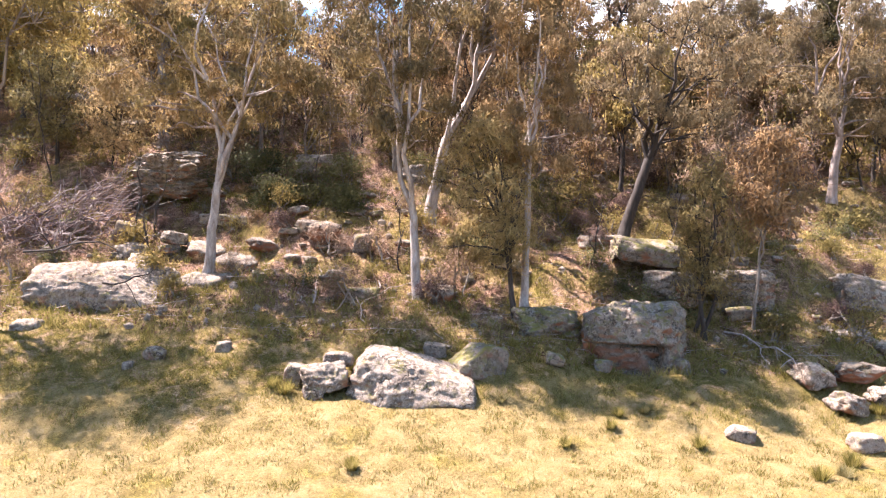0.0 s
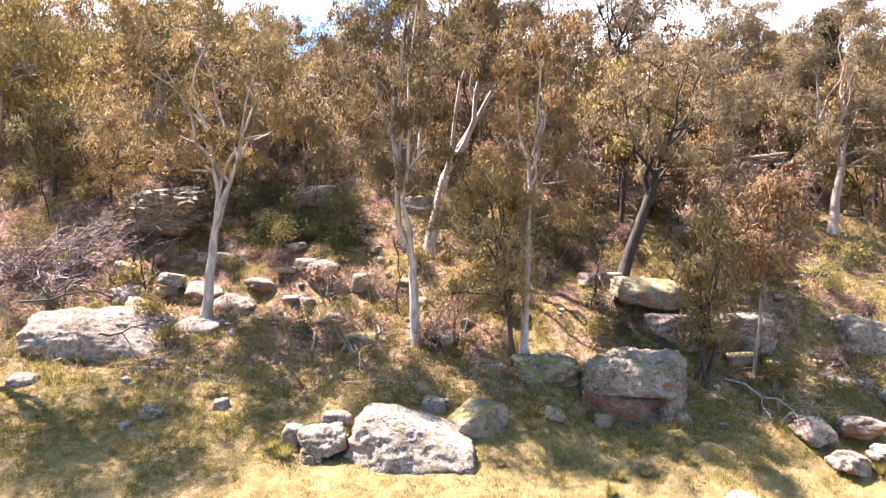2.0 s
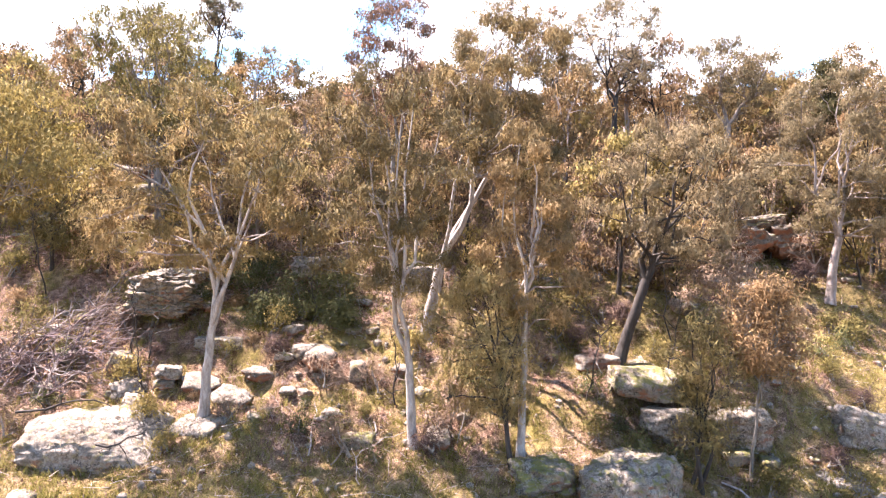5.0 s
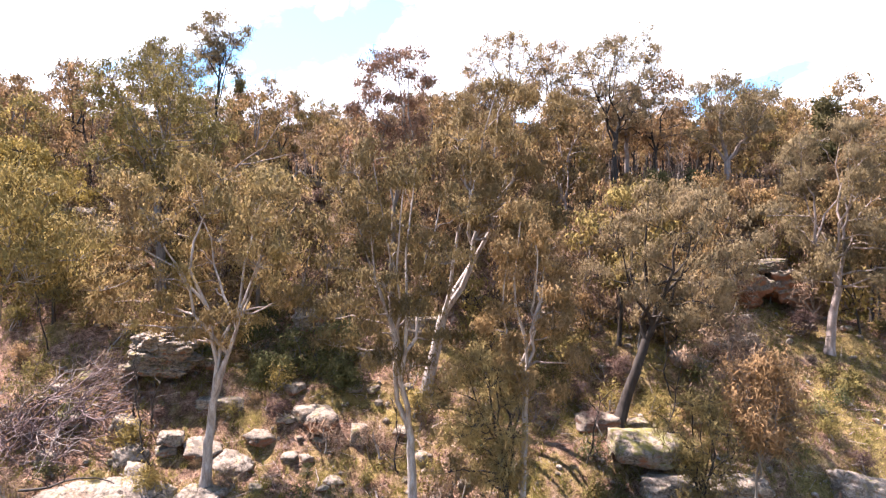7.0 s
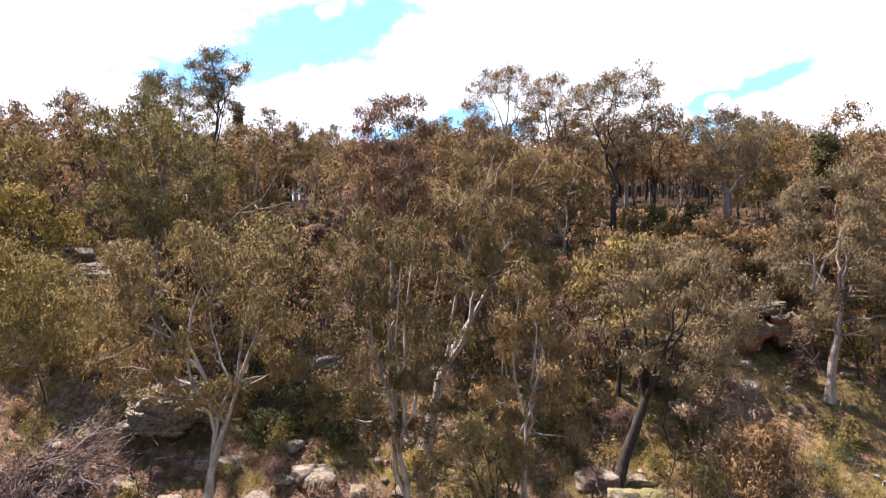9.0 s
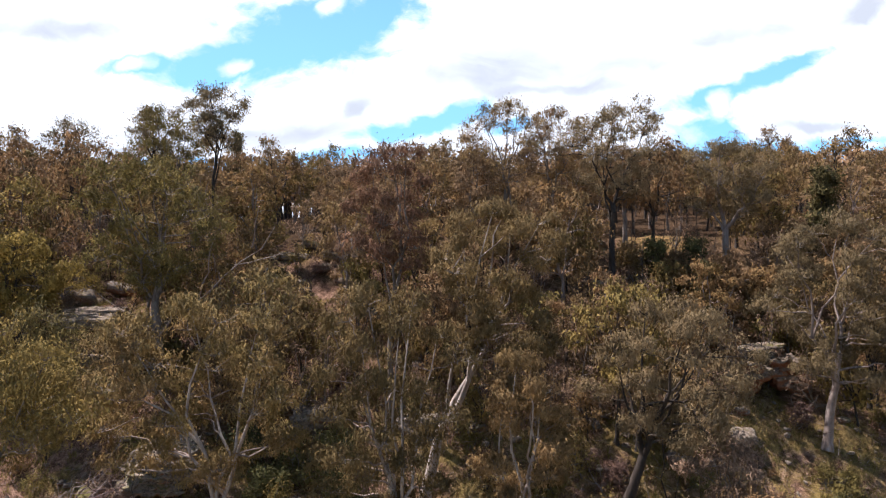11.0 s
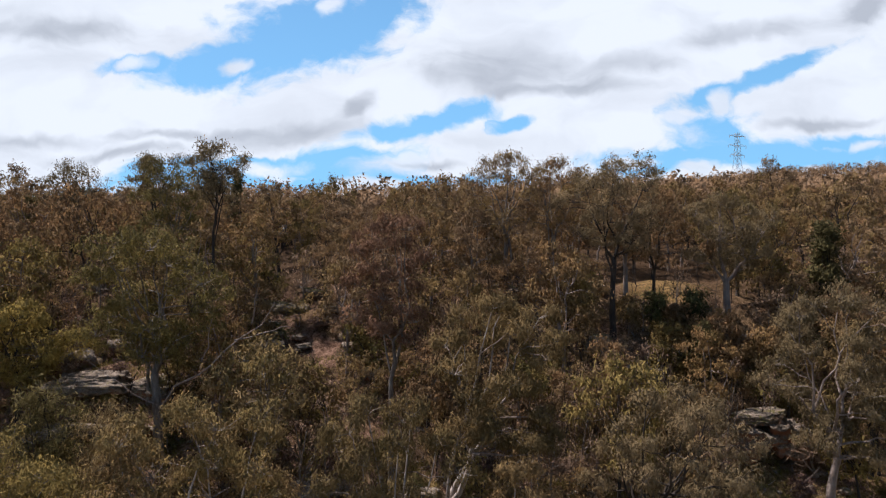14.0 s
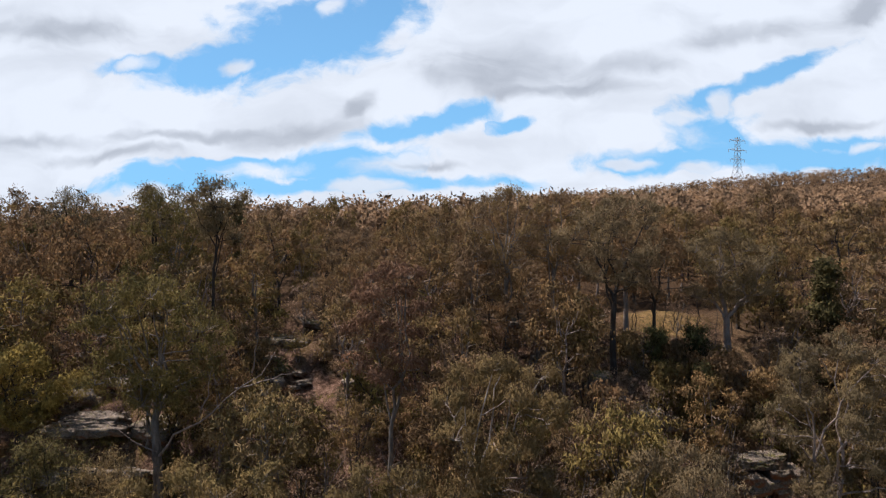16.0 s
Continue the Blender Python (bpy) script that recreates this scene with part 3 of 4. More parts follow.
rock(53, 8.0, 24.9, (2.4, 1.4, 1.0), 10, 0, 0, ROCK_SLAB, 4, z=3.7, label="dark block propping up a mossy slab")
rock(14, 16.9, 23.7, (3.2, 2.2, 2.0), 0, 0, 12, ROCK, 5, 4, z=2.6, label="layered grey sandstone block on the slope", planes=8)
rock(15, 6.9, 26.2, (2.6, 1.8, 1.0), 0, 0, 0, ROCK_RED, 4, z=4.75, label="reddish ledge beneath a dark tree")
# right edge of the meadow
rock(16, 11.4, 18.2, (1.2, 1.0, 0.9), 10, 0, 8, ROCK_PALE, 4, z=0.55, planes=10, boxy=0.92, sharp=28, rough=0.11)
rock(17, 13.0, 18.4, (1.5, 1.0, 0.65), 0, 0, -4, ROCK_RED, 4, 4, z=0.65, planes=10, boxy=0.92, sharp=28, rough=0.11)
rock(18, 11.9, 17.2, (1.2, 0.9, 0.65), 20, 0, 14, ROCK_PALE, 4, z=0.0, planes=10, boxy=0.92, sharp=28, rough=0.11)
rock(19, 13.2, 17.3, (1.3, 1.0, 0.6), 0, 0, 0, ROCK_PALE, 4, z=0.15, planes=10, boxy=0.92, sharp=28, rough=0.11)
rock(20, 7.75, 15.3, (1.0, 0.7, 0.6), -20, 0, 10, ROCK_PALE, 4, z=-0.35, label="small white stone lying in the dry grass")
rock(21, 10.9, 15.2, (1.0, 0.8, 0.6), 0, 0, 0, ROCK, 4, z=-0.5)
rock(22, 14.6, 21.4, (2.4, 1.6, 0.7), 0, 16, 0, ROCK_PALE, 4, z=1.35)
rock(23, 15.8, 20.3, (2.0, 1.6, 0.6), 30, 14, 0, ROCK_PALE, 4, z=0.95)
# left slab and stack
rock(24, -12.0, 21.0, (5.2, 2.8, 2.6), 7, 10, 2, ROCK, 6, z=2.6, label="long pale rock slab with a dark crack", boxy=0.97, planes=3, rough=0.045, sharp=34, cuts=((0.55, -0.3, 0.75, 0.85), (0, -0.55, 0.85, 1.02)))
rock(25, -8.9, 21.8, (2.4, 1.8, 0.9), -10, 14, 0, ROCK, 4, z=3.2)
rock(26, -12.4, 26.9, (3.5, 2.8, 1.5), 0, 4, -3, ROCK, 6, 4, z=8.35, label="stacked layered sandstone outcrop", boxy=0.95, planes=10, rough=0.12, sharp=24, cuts=((-0.6, 0, 0.8, 0.8),))
rock(50, -12.6, 26.8, (3.9, 2.9, 1.2), 8, 0, 2, ROCK_SLAB, 6, 6, z=7.35, label="lower layers of a sandstone outcrop", boxy=0.95, planes=12, rough=0.12, sharp=24)
rock(27, -9.6, 26.0, (2.6, 1.6, 0.75), 0, 0, 2, ROCK_PALE, 4, z=5.75, label="flat pale slab jutting from the slope")
rock(28, -10.8, 23.6, (1.2, 0.9, 0.6), 20, 0, 8, ROCK_PALE, 4, z=4.95, planes=9, sharp=26, rough=0.1)
rock(29, -10.9, 23.5, (1.0, 0.9, 0.5), 30, 0, -6, ROCK, 4, z=4.5, planes=9, sharp=26, rough=0.1)
rock(30, -13.0, 24.4, (1.5, 1.2, 1.3), 0, 0, 20, ROCK, 4, z=5.1)
rock(32, -3.4, 24.7, (1.0, 0.9, 1.1), 0, 0, 0, ROCK_PALE, 4, z=4.7)
rock(33, -2.9, 21.6, (1.6, 1.1, 0.9), 0, 0, 0, ROCK_MOSSY, 4, z=2.75)
for spot in ((60, -12.2, 23.3, 1.6, 1.1, 30, 16), (61, -11.6, 22.6, 1.1, 0.8, -20, 10), (62, -9.6, 23.9, 1.7, 0.8, 15, 22), (63, -8.3, 23.4, 1.8, 0.6, -30, 22), (64, -7.5, 24.6, 1.5, 0.6, 50, 18)):
    rock(spot[0], spot[1], spot[2], (spot[3], spot[3] * 0.75, spot[4]), spot[5], spot[6], 8, ROCK_PINK, 4, sink=0.45, label="angular pinkish sandstone block in a rubble pile", planes=9, boxy=0.9, sharp=24, rough=0.09)
# stones in the shade of the meadow
rock(34, -6.6, 17.7, (0.6, 0.55, 0.75), 0, 0, 0, ROCK, 4, z=1.45, label="small grey stone in the shaded grass")
rock(35, -8.5, 17.3, (0.75, 0.5, 0.6), 0, 0, 20, ROCK, 4, z=1.4, label="small grey stone in the shaded grass")
rock(36, -9.0, 16.8, (0.4, 0.4, 0.4), 0, 0, 0, ROCK, 3, z=1.15, label="small grey stone in the shaded grass")
rock(37, -13.0, 18.4, (1.2, 1.0, 0.8), 0, 0, 0, ROCK_PALE, 4, z=2.0)
rock(38, 3.5, 18.3, (0.8, 0.6, 0.5), 0, 0, 10, ROCK_MOSSY, 4, z=1.05)
rock(39, 5.0, 18.4, (0.7, 0.5, 0.5), 0, 0, 0, ROCK_MOSSY, 4, z=0.85)
# ledges higher on the hill
rock(40, 18.0, 34.6, (2.8, 2.4, 2.4), 5, 0, 0, ROCK_RED, 5, 5, z=9.9, label="red-brown sandstone block in a ledge", planes=14, boxy=0.9, rough=0.13)
rock(48, 20.6, 34.9, (3.2, 2.4, 2.6), -8, 0, 4, ROCK_RED, 5, 5, z=10.1, label="red-brown sandstone block in a ledge", planes=14, boxy=0.9, rough=0.13)
rock(49, 19.2, 35.3, (3.8, 2.2, 0.9), 3, 4, -3, ROCK_SLAB, 5, 4, z=11.4, label="overhanging sandstone slab topping a ledge", planes=16, boxy=0.9, rough=0.12)
rock(41, 15.4, 34.0, (2.2, 1.6, 1.1), -10, 0, 0, ROCK_SLAB, 5, 5, z=9.2, label="layered sandstone ledge among trees")
for i in range(11):
    x, y = -12.4 + 0.62 * i + 0.8 * math.sin(i * 2.9), 43.2 + 1.9 * math.sin(i * 1.9)
    rock(700 + i, x, y, (1.7 - 0.2 * (i % 4), 1.1, 0.45 + 0.12 * (i % 3)), 14 * math.sin(i * 1.3), -6, 4 * math.sin(i), (ROCK, ROCK_PALE, ROCK_SLAB)[i % 3], 4, 4, sink=0.1, planes=8, boxy=0.92, sharp=22, rough=0.1, label="layered sandstone shelf in a terraced outcrop", group="terraced rock shelves")
for i in range(34):
    x, y = 9.6 + 10.5 * ((i * 0.618) % 1.0), 35.2 + 6.2 * ((i * 0.3819 + 0.13) % 1.0)
    w = 0.9 + 1.3 * ((i * 0.7548) % 1.0) ** 2
    rock(720 + i, x, y, (w, w * 0.75, w * 0.55), 57 * i, 14 * math.sin(i * 2.1), 10 * math.sin(i * 1.7), (ROCK, ROCK_SLAB, ROCK_PALE, ROCK_PINK)[i % 4], 3, 0, sink=0.2, planes=9, boxy=0.88, sharp=22, rough=0.1, label="grey sandstone boulder in a rocky gully", group="boulders of the gully")
rock(43, -21.3, 35.9, (5.4, 3.0, 1.5), 6, -6, 0, ROCK, 5, 5, z=13.5, rough=0.11, planes=10, boxy=0.93, sharp=22, label="overhanging layered sandstone ledge above a dark hollow")
rock(54, -17.6, 36.4, (4.0, 2.6, 1.7), -8, -6, 3, ROCK_SLAB, 5, 5, z=13.0, rough=0.11, planes=10, boxy=0.93, sharp=22, label="layered sandstone ledge among trees")
rock(55, -21.0, 36.9, (5.0, 2.4, 2.0), 4, 0, 0, ROCK_SLAB, 4, 4, z=12.2, rough=0.1, label="dark sandstone at the back of a hollow")
rock(56, -20.6, 33.4, (4.6, 2.2, 1.2), 10, -8, 2, ROCK, 5, 4, z=11.3, rough=0.11, planes=10, boxy=0.93, sharp=22, label="lower layered sandstone ledge")
rock(57, -17.4, 33.6, (2.6, 1.6, 0.9), -12, -8, 0, ROCK_PINK, 4, 3, z=11.3, rough=0.11, planes=10, boxy=0.93, sharp=22, label="lower layered sandstone ledge")
rock(44, 18.5, 40.5, (4.5, 3.0, 1.6), -10, -10, 0, ROCK, 5, 5, z=13.8, label="layered sandstone ledge among trees")
rock(45, -1.0, 31.0, (3.2, 2.0, 1.6), -10, 0, 0, ROCK, 4, 5, z=8.3, label="layered sandstone ledge among trees")
rock(46, -6.5, 31.0, (3.6, 2.2, 1.6), 12, 0, 0, ROCK, 4, 5, z=8.8, label="layered sandstone ledge among trees")


def strew_rocks():
    rng = np.random.default_rng(77)
    shapes = [mesh_of("boulder", *rock_shape(100 + i, (1, 1, 0.8), 3, (0, 4)[i % 2], boxy=0.85, planes=9, sharp=24, rough=0.09), (ROCK, ROCK_PINK, ROCK_SLAB, ROCK_MOSSY)[i % 4], True) for i in range(10)]
    for i in range(190):
        y = rng.uniform(21.6, 34) if i < 120 else rng.uniform(34, 52)
        x = rng.uniform(-0.72, 0.72) * y
        if (x - 18.4) ** 2 + (y - 49) ** 2 < 22:
            continue
        s = rng.choice([0.35, 0.5, 0.7, 1.0, 1.5], p=[0.3, 0.28, 0.22, 0.14, 0.06])
        if y > 34:
            s *= 1.5
        ob = new("boulder", shapes[i % 10])
        ob.matrix_basis = pose(x, y, float(ground_z(x, y)) + 0.1 * s, rng.uniform(-12, 12), rng.uniform(-12, 12), rng.uniform(0, 360)) @ Matrix.Diagonal((s * 1.3, s, s * rng.uniform(0.6, 1), 1))
        tagged(ob, "weathered sandstone rock half sunk in the slope", "boulder", "rocks strewn on the slope")


strew_rocks()


# ---- trees ----
def tree(seed, x, y, height, crown, fork, foot=0.2, lean=(0, 0), limbs=4, lobes=9, clumps=12, per=26, leaf=(0.2, 0.055), spread=0.32, wood=None, foliage=None,
         name="gum_tree", label="eucalyptus tree with a pale trunk and airy crown", category="tree", group="", droop=0.8, lobe=0.42, stems=1, z=None, sides=8, twigs=True, hollow=0.35, cone=False, vase=True, bow=0.022, tip=None):
    """crown: (across, depth, tall) of the crown, whose top is the tree's. fork: height at which the trunk parts. lean: how far the crown's middle stands off. tip: how far the fork does."""
    rng = np.random.default_rng(seed)
    wood, foliage = wood or BARK_PALE, foliage or LEAF_GUM
    root = new(name)
    root.matrix_basis = pose(x, y, (float(ground_z(x, y)) if z is None else z) - 0.15)
    tagged(root, label, category, group)
    half = np.array(crown) / 2
    middle = np.array([lean[0], lean[1], height - half[2]])
    centres = []
    for i in range(lobes):
        d = rng.normal(0, 1, 3)
        d /= np.linalg.norm(d)
        centres.append(middle + d * half * rng.uniform(hollow, 0.78))
    centres[0] = middle + half * (0, 0, 0.7)
    centres = np.array(centres)
    lobe_r = lobe * half.mean()
    if cone:
        up = np.linspace(0.02, 0.97, lobes)
        round_ = rng.uniform(0, 2 * np.pi, lobes)
        reach = (1 - up) ** 0.7 * 0.75
        centres = middle + np.stack([np.cos(round_) * reach, np.sin(round_) * reach, up * 2 - 1], -1) * half
    elif vase:
        # boughs rise from the fork in a vase that is widest past its middle
        up = (np.arange(lobes) + rng.random(lobes)) / lobes
        round_ = np.arange(lobes) * 2.4 + rng.normal(0, 0.5, lobes)
        reach = np.interp(up, (0, 0.25, 0.6, 0.85, 1), (0.45, 0.85, 1.0, 0.75, 0.25)) * rng.uniform(0.12, 1.0, lobes) ** 0.6 * 0.92
        centres = middle + np.stack([np.cos(round_) * reach, np.sin(round_) * reach, up * 1.75 - 0.87], -1) * half
    sprays = []
    for c in centres:
        d = rng.normal(0, 1, (clumps, 3))
        d[:, 2] = np.abs(d[:, 2]) * 0.9 - (0.5 if vase else 0.3)
        d /= np.linalg.norm(d, axis=1, keepdims=True)
        sprays.append(c + d * lobe_r * rng.uniform(0.7, 1.3) * rng.uniform(0.5, 1.05, (clumps, 1)) * (1, 1, 0.75))
    order = np.argsort(-centres[:, 2] + rng.normal(0, 0.25 * half[2], lobes))
    centres, sprays = centres[order], [sprays[i] for i in order]
    # wood: stems, limbs to the lobes, twigs to the sprays
    parts = []
    for s in range(stems):
        base = np.array([0.0, 0.0, 0.0]) if stems == 1 else np.array([*rng.uniform(-0.35, 0.35, 2), 0.0])
        top = np.array([lean[0] * fork / height * 0.9, lean[1] * fork / height * 0.9, fork]) + (0 if stems == 1 else rng.normal(0, 0.25, 3))
        if tip:
            top[:2] = tip
        line = bent(rng, base, top, 9, bow)
        f = foot / math.sqrt(stems)
        r = np.interp(np.linspace(0, 1, 9), (0, 0.06, 0.2, 1), (f * 1.5, f * 1.15, f, f * 0.72))
        part("trunk", tube(line, r, sides), wood, root, smooth=True)
        parts.append((line, r))
    mains = []
    for i in range(limbs):
        line, r = parts[i % stems]
        goal = centres[i % lobes] - (0, 0, lobe_r * 0.4)
        start, thick = (line[-1], r[-1] * 0.68) if i < 2 else (line[-2], r[-1] * 0.4)
        if i > 2 and sides > 5:
            host, size = mains[i % 2]
            at = 1 + (i // 2) % 3
            start, thick = host[at], size[at] * 0.66
        way = bent(rng, start, goal, 8 if sides > 5 else 5, 0.08, -0.04)
        rr = 0.02 + thick * np.linspace(1, 0, len(way)) ** 1.2
        part("limb", tube(way, rr, 6 if sides > 5 else 4), wood, root, smooth=True)
        mains.append((way, rr))
    nodes = np.concatenate([w for w, _ in mains] + [l[-2:] for l, _ in parts])
    sizes = np.concatenate([q for _, q in mains] + [q[-2:] for _, q in parts])
    boughs, fine = [], []
    for i, c in enumerate(centres):
        goal = c - (0, 0, lobe_r * 0.3)
        if i >= limbs:
            far = np.linalg.norm(nodes - goal, axis=1) + 2.0 * np.clip(nodes[:, 2] - goal[2], 0, None)
            j = int(np.argmin(far))
            way = bent(rng, nodes[j], goal, 6, 0.12, 0.05)
            boughs.append(tube(way, np.linspace(min(sizes[j] * 0.7, 0.07), 0.018, 6), 5 if sides > 6 else 3))
        if twigs:
            for q in sprays[i]:
                fine.append(tube(bent(rng, goal, q, 4, 0.15), (0.016, 0.012, 0.009, 0.005), 3))
    if boughs:
        tagged(part("branchwork", joined(boughs), BARK_PINK if wood is BARK_PALE else wood, root), kind="stuff")
    if fine:
        tagged(part("twigwork", joined(fine), BARK_GREY if wood in (BARK_PALE, BARK_PINK) else wood, root), kind="stuff")
    hearts = np.repeat(centres - (0, 0, lobe_r * 0.35), clumps, axis=0)
    hearts = hearts * 0.5 + (np.concatenate(sprays) - (0, 0, 0.1)) * 0.5
    shape = leaves(rng, np.concatenate(sprays), per, spread, *leaf, droop, 0.95 if vase else 0.7, hearts)
    new("crown", crown_mesh("crown", shape, foliage)).parent = root
    return root


def gum_trees():
    # the row that stands at the foot of the slope
    big = dict(leaf=(0.14, 0.038), spread=0.15, lobe=0.2, droop=0.85)
    rim = dict(leaf=(0.15, 0.04), spread=0.25, lobe=0.29, vase=False)
    tree(11, -8.9, 22.35, 12.7, (10.4, 6.6, 7.4), 3.5, 0.2, (-0.4, 0.2), 7, 42, 12, 92, tip=(0.45, -0.3), label="eucalyptus with a smooth white trunk forking into limbs", **big)
    tree(12, -0.86, 21.35, 14.0, (7.2, 5.6, 8.8), 3.5, 0.18, (-0.9, 0), 6, 36, 11, 94, tip=(-0.28, 0.1), label="eucalyptus with a pale trunk forked low into two stems", **big)
    tree(13, 3.0, 21.7, 12.2, (4.6, 4.4, 7.4), 4.6, 0.15, (0.3, -0.6), 5, 26, 11, 92, label="slender eucalyptus with a straight white trunk", **big)
    tree(14, -0.7, 27.0, 14.2, (7.4, 6.4, 7.0), 3.9, 0.28, (3.4, -2.4), 6, 34, 11, 112, tip=(0.85, -0.2), label="tall leaning eucalyptus with thick white limbs", **big)
    tree(15, 7.8, 26.1, 11.0, (9.0, 7.0, 6.6), 3.9, 0.27, (2.6, -0.8), 8, 34, 10, 96, tip=(1.3, 0), wood=BARK_DARK, foliage=LEAF_ASH, bow=0.032, label="dark-trunked leaning tree with olive crown", **big)
    tree(16, 20.5, 31.1, 12.8, (9.4, 8.0, 9.6), 3.6, 0.24, (0.8, 0), 7, 38, 11, 112, tip=(0.55, 0), wood=BARK_PINK, foliage=LEAF_ASH, label="eucalyptus with a pale pinkish trunk on the slope", **big)
    # trees at the view's rim, whose shade falls on the meadow
    tree(21, -16.8, 19.6, 13.2, (8.4, 6.6, 6.0), 6.0, 0.2, (2.1, -0.2), 6, 30, 12, 84, wood=BARK_GREY, foliage=LEAF_OLIVE, label="tall olive eucalyptus at the edge of the meadow", **rim)
    tree(22, -22.0, 19.4, 12.5, (7.0, 6.5, 6.0), 5.5, 0.2, (0, 0), 5, 22, 13, 40, wood=BARK_GREY, label="tall olive eucalyptus at the edge of the meadow", **rim)
    # fine-leaved trees
    fine = dict(name="she_oak", droop=0.65)
    tree(17, 2.6, 21.2, 7.6, (4.4, 3.6, 5.8), 1.9, 0.11, (-0.9, 0), 7, 30, 9, 40, (0.3, 0.03), 0.2, BARK_DARK, LEAF_SHEOAK, label="she-oak with dark trunk and drooping olive needles", lobe=0.26, hollow=0.5, **fine)
    tree(18, 9.1, 20.8, 6.4, (2.9, 2.5, 5.2), 1.8, 0.14, (0.3, 0), 6, 24, 9, 30, (0.28, 0.028), 0.2, BARK_DARK, LEAF_SHEOAK, label="several-stemmed she-oak with thin brownish needles", stems=3, lobe=0.26, hollow=0.5, **fine)
    tree(19, 11.3, 21.4, 7.5, (2.9, 2.6, 3.8), 3.0, 0.06, (0.5, -0.2), 6, 22, 10, 46, (0.2, 0.034), 0.22, BARK_GREY, LEAF_RUST, label="small she-oak with a rusty orange crown", lobe=0.32, **fine)
    tree(20, -19.4, 29.6, 6.0, (4.2, 3.6, 5.0), 1.6, 0.1, (0, 0), 4, 18, 12, 46, (0.22, 0.035), 0.26, BARK_DARK, LEAF_CYPRESS, label="feathery dark olive she-oak", lobe=0.32, **fine)
    tree(24, -16.5, 29.4, 5.6, (4.4, 3.6, 4.8), 1.6, 0.06, (0.3, 0), 5, 22, 9, 46, (0.24, 0.026), 0.26, BARK_DARK, LEAF_PALE, label="feathery pale olive she-oak", lobe=0.34, **fine)
    tree(25, 12.6, 25.5, 6.0, (3.4, 3.2, 4.6), 1.8, 0.08, (0, 0), 5, 16, 12, 40, (0.26, 0.03), 0.24, BARK_GREY, LEAF_GREY, label="thin grey-brown sapling with bare twigs", lobe=0.34, **fine)


gum_trees()


def hill_trees():
    mid = dict(leaf=(0.17, 0.052), spread=0.175, lobe=0.28)
    great = tree(31, -15.2, 32.0, 13.0, (8.8, 7.5, 7.4), 5.0, 0.28, (-0.6, 0.4), 7, 34, 11, 66, wood=BARK_GREY, foliage=LEAF_OLIVE, label="broad eucalyptus with olive crown and grey trunk", **mid)
    tree(32, -24.2, 34.0, 7.6, (8.4, 6, 4.8), 2.6, 0.17, (0, 0), 6, 26, 12, 66, wood=BARK_DARK, foliage=LEAF_YELLOW, label="yellowish olive tree on the slope", **mid)
    rng = np.random.default_rng(3)
    part("limb", tube(bent(rng, (0.2, -0.2, 3.2), (6.9, -1.6, 9.0), 9, 0.07), np.linspace(0.075, 0.018, 9), 6), BARK_PINK, great, "long bleached bare limb", True)
    for a, b in (((2.6, -0.7, 5.4), (3.6, -1.4, 8.2)), ((4.6, -1.1, 7.0), (7.4, -0.4, 7.6)), ((0.1, -0.2, 3.4), (-3.2, -1.0, 6.0)), ((5.6, -1.3, 7.9), (6.2, -2.0, 10.0))):
        part("limb", tube(bent(rng, a, b, 6, 0.1), np.linspace(0.045, 0.012, 6), 5), BARK_PINK, great, "bleached bare limb", True)
    tree(43, 5.0, 44.5, 12.8, (7.4, 6.4, 6.6), 4.4, 0.2, (0, 0), 6, 24, 11, 48, wood=BARK_GREY, foliage=LEAF_FOREST, label="tall olive-brown eucalyptus on the hillside", **mid)
    tree(44, 8.8, 45.5, 12.6, (7.0, 6.4, 6.2), 4.4, 0.2, (0, 0), 6, 22, 11, 48, wood=BARK_GREY, foliage=LEAF_FOREST, label="tall olive-brown eucalyptus on the hillside", **mid)
    tree(33, -2.5, 31.5, 15.0, (5.2, 4.8, 7.4), 6.0, 0.16, (0, 0), 4, 20, 12, 63, wood=BARK_GREY, foliage=LEAF_RED, label="eucalyptus with a reddish crown", **mid)
    tree(34, 12.3, 42.0, 13.4, (10.2, 8, 7.0), 5.4, 0.24, (0.5, 0), 6, 28, 12, 57, wood=BARK_DARK, foliage=LEAF_ASH, label="large tree with a dark forked trunk", **mid)
    tree(35, 21.1, 43.3, 10.2, (8.0, 7, 5.8), 3.8, 0.3, (-0.2, 0), 6, 26, 12, 57, wood=BARK_PINK, foliage=LEAF_ASH, label="eucalyptus with a pale forked trunk beside a clearing", **mid)
    tree(36, 14.4, 45.8, 9.0, (5, 5, 4.5), 4.2, 0.22, (0, 0), 4, 14, 12, 38, wood=BARK_PINK, foliage=LEAF_FOREST, label="pale-trunked eucalyptus beside a clearing", **mid)
    high = dict(leaf=(0.18, 0.06), spread=0.2, lobe=0.3, hollow=0.5, wood=BARK_DARK, foliage=LEAF_ASH)
    tree(37, -15.9, 41.2, 14.2, (5.2, 4.6, 4.4), 8.0, 0.13, (0.5, 0), 6, 18, 10, 44, label="tall open-crowned tree with a dark trunk", **high)
    tree(38, -23.8, 49.5, 11.8, (5.6, 5, 4.4), 6.0, 0.17, (0.3, 0), 6, 16, 10, 44, label="tall open-crowned tree on the hilltop", **high)
    tree(39, -33.0, 53.0, 11.5, (7.0, 6, 4.6), 5.4, 0.2, (0, 0), 6, 18, 10, 32, label="tall open-crowned tree on the hilltop", **high)
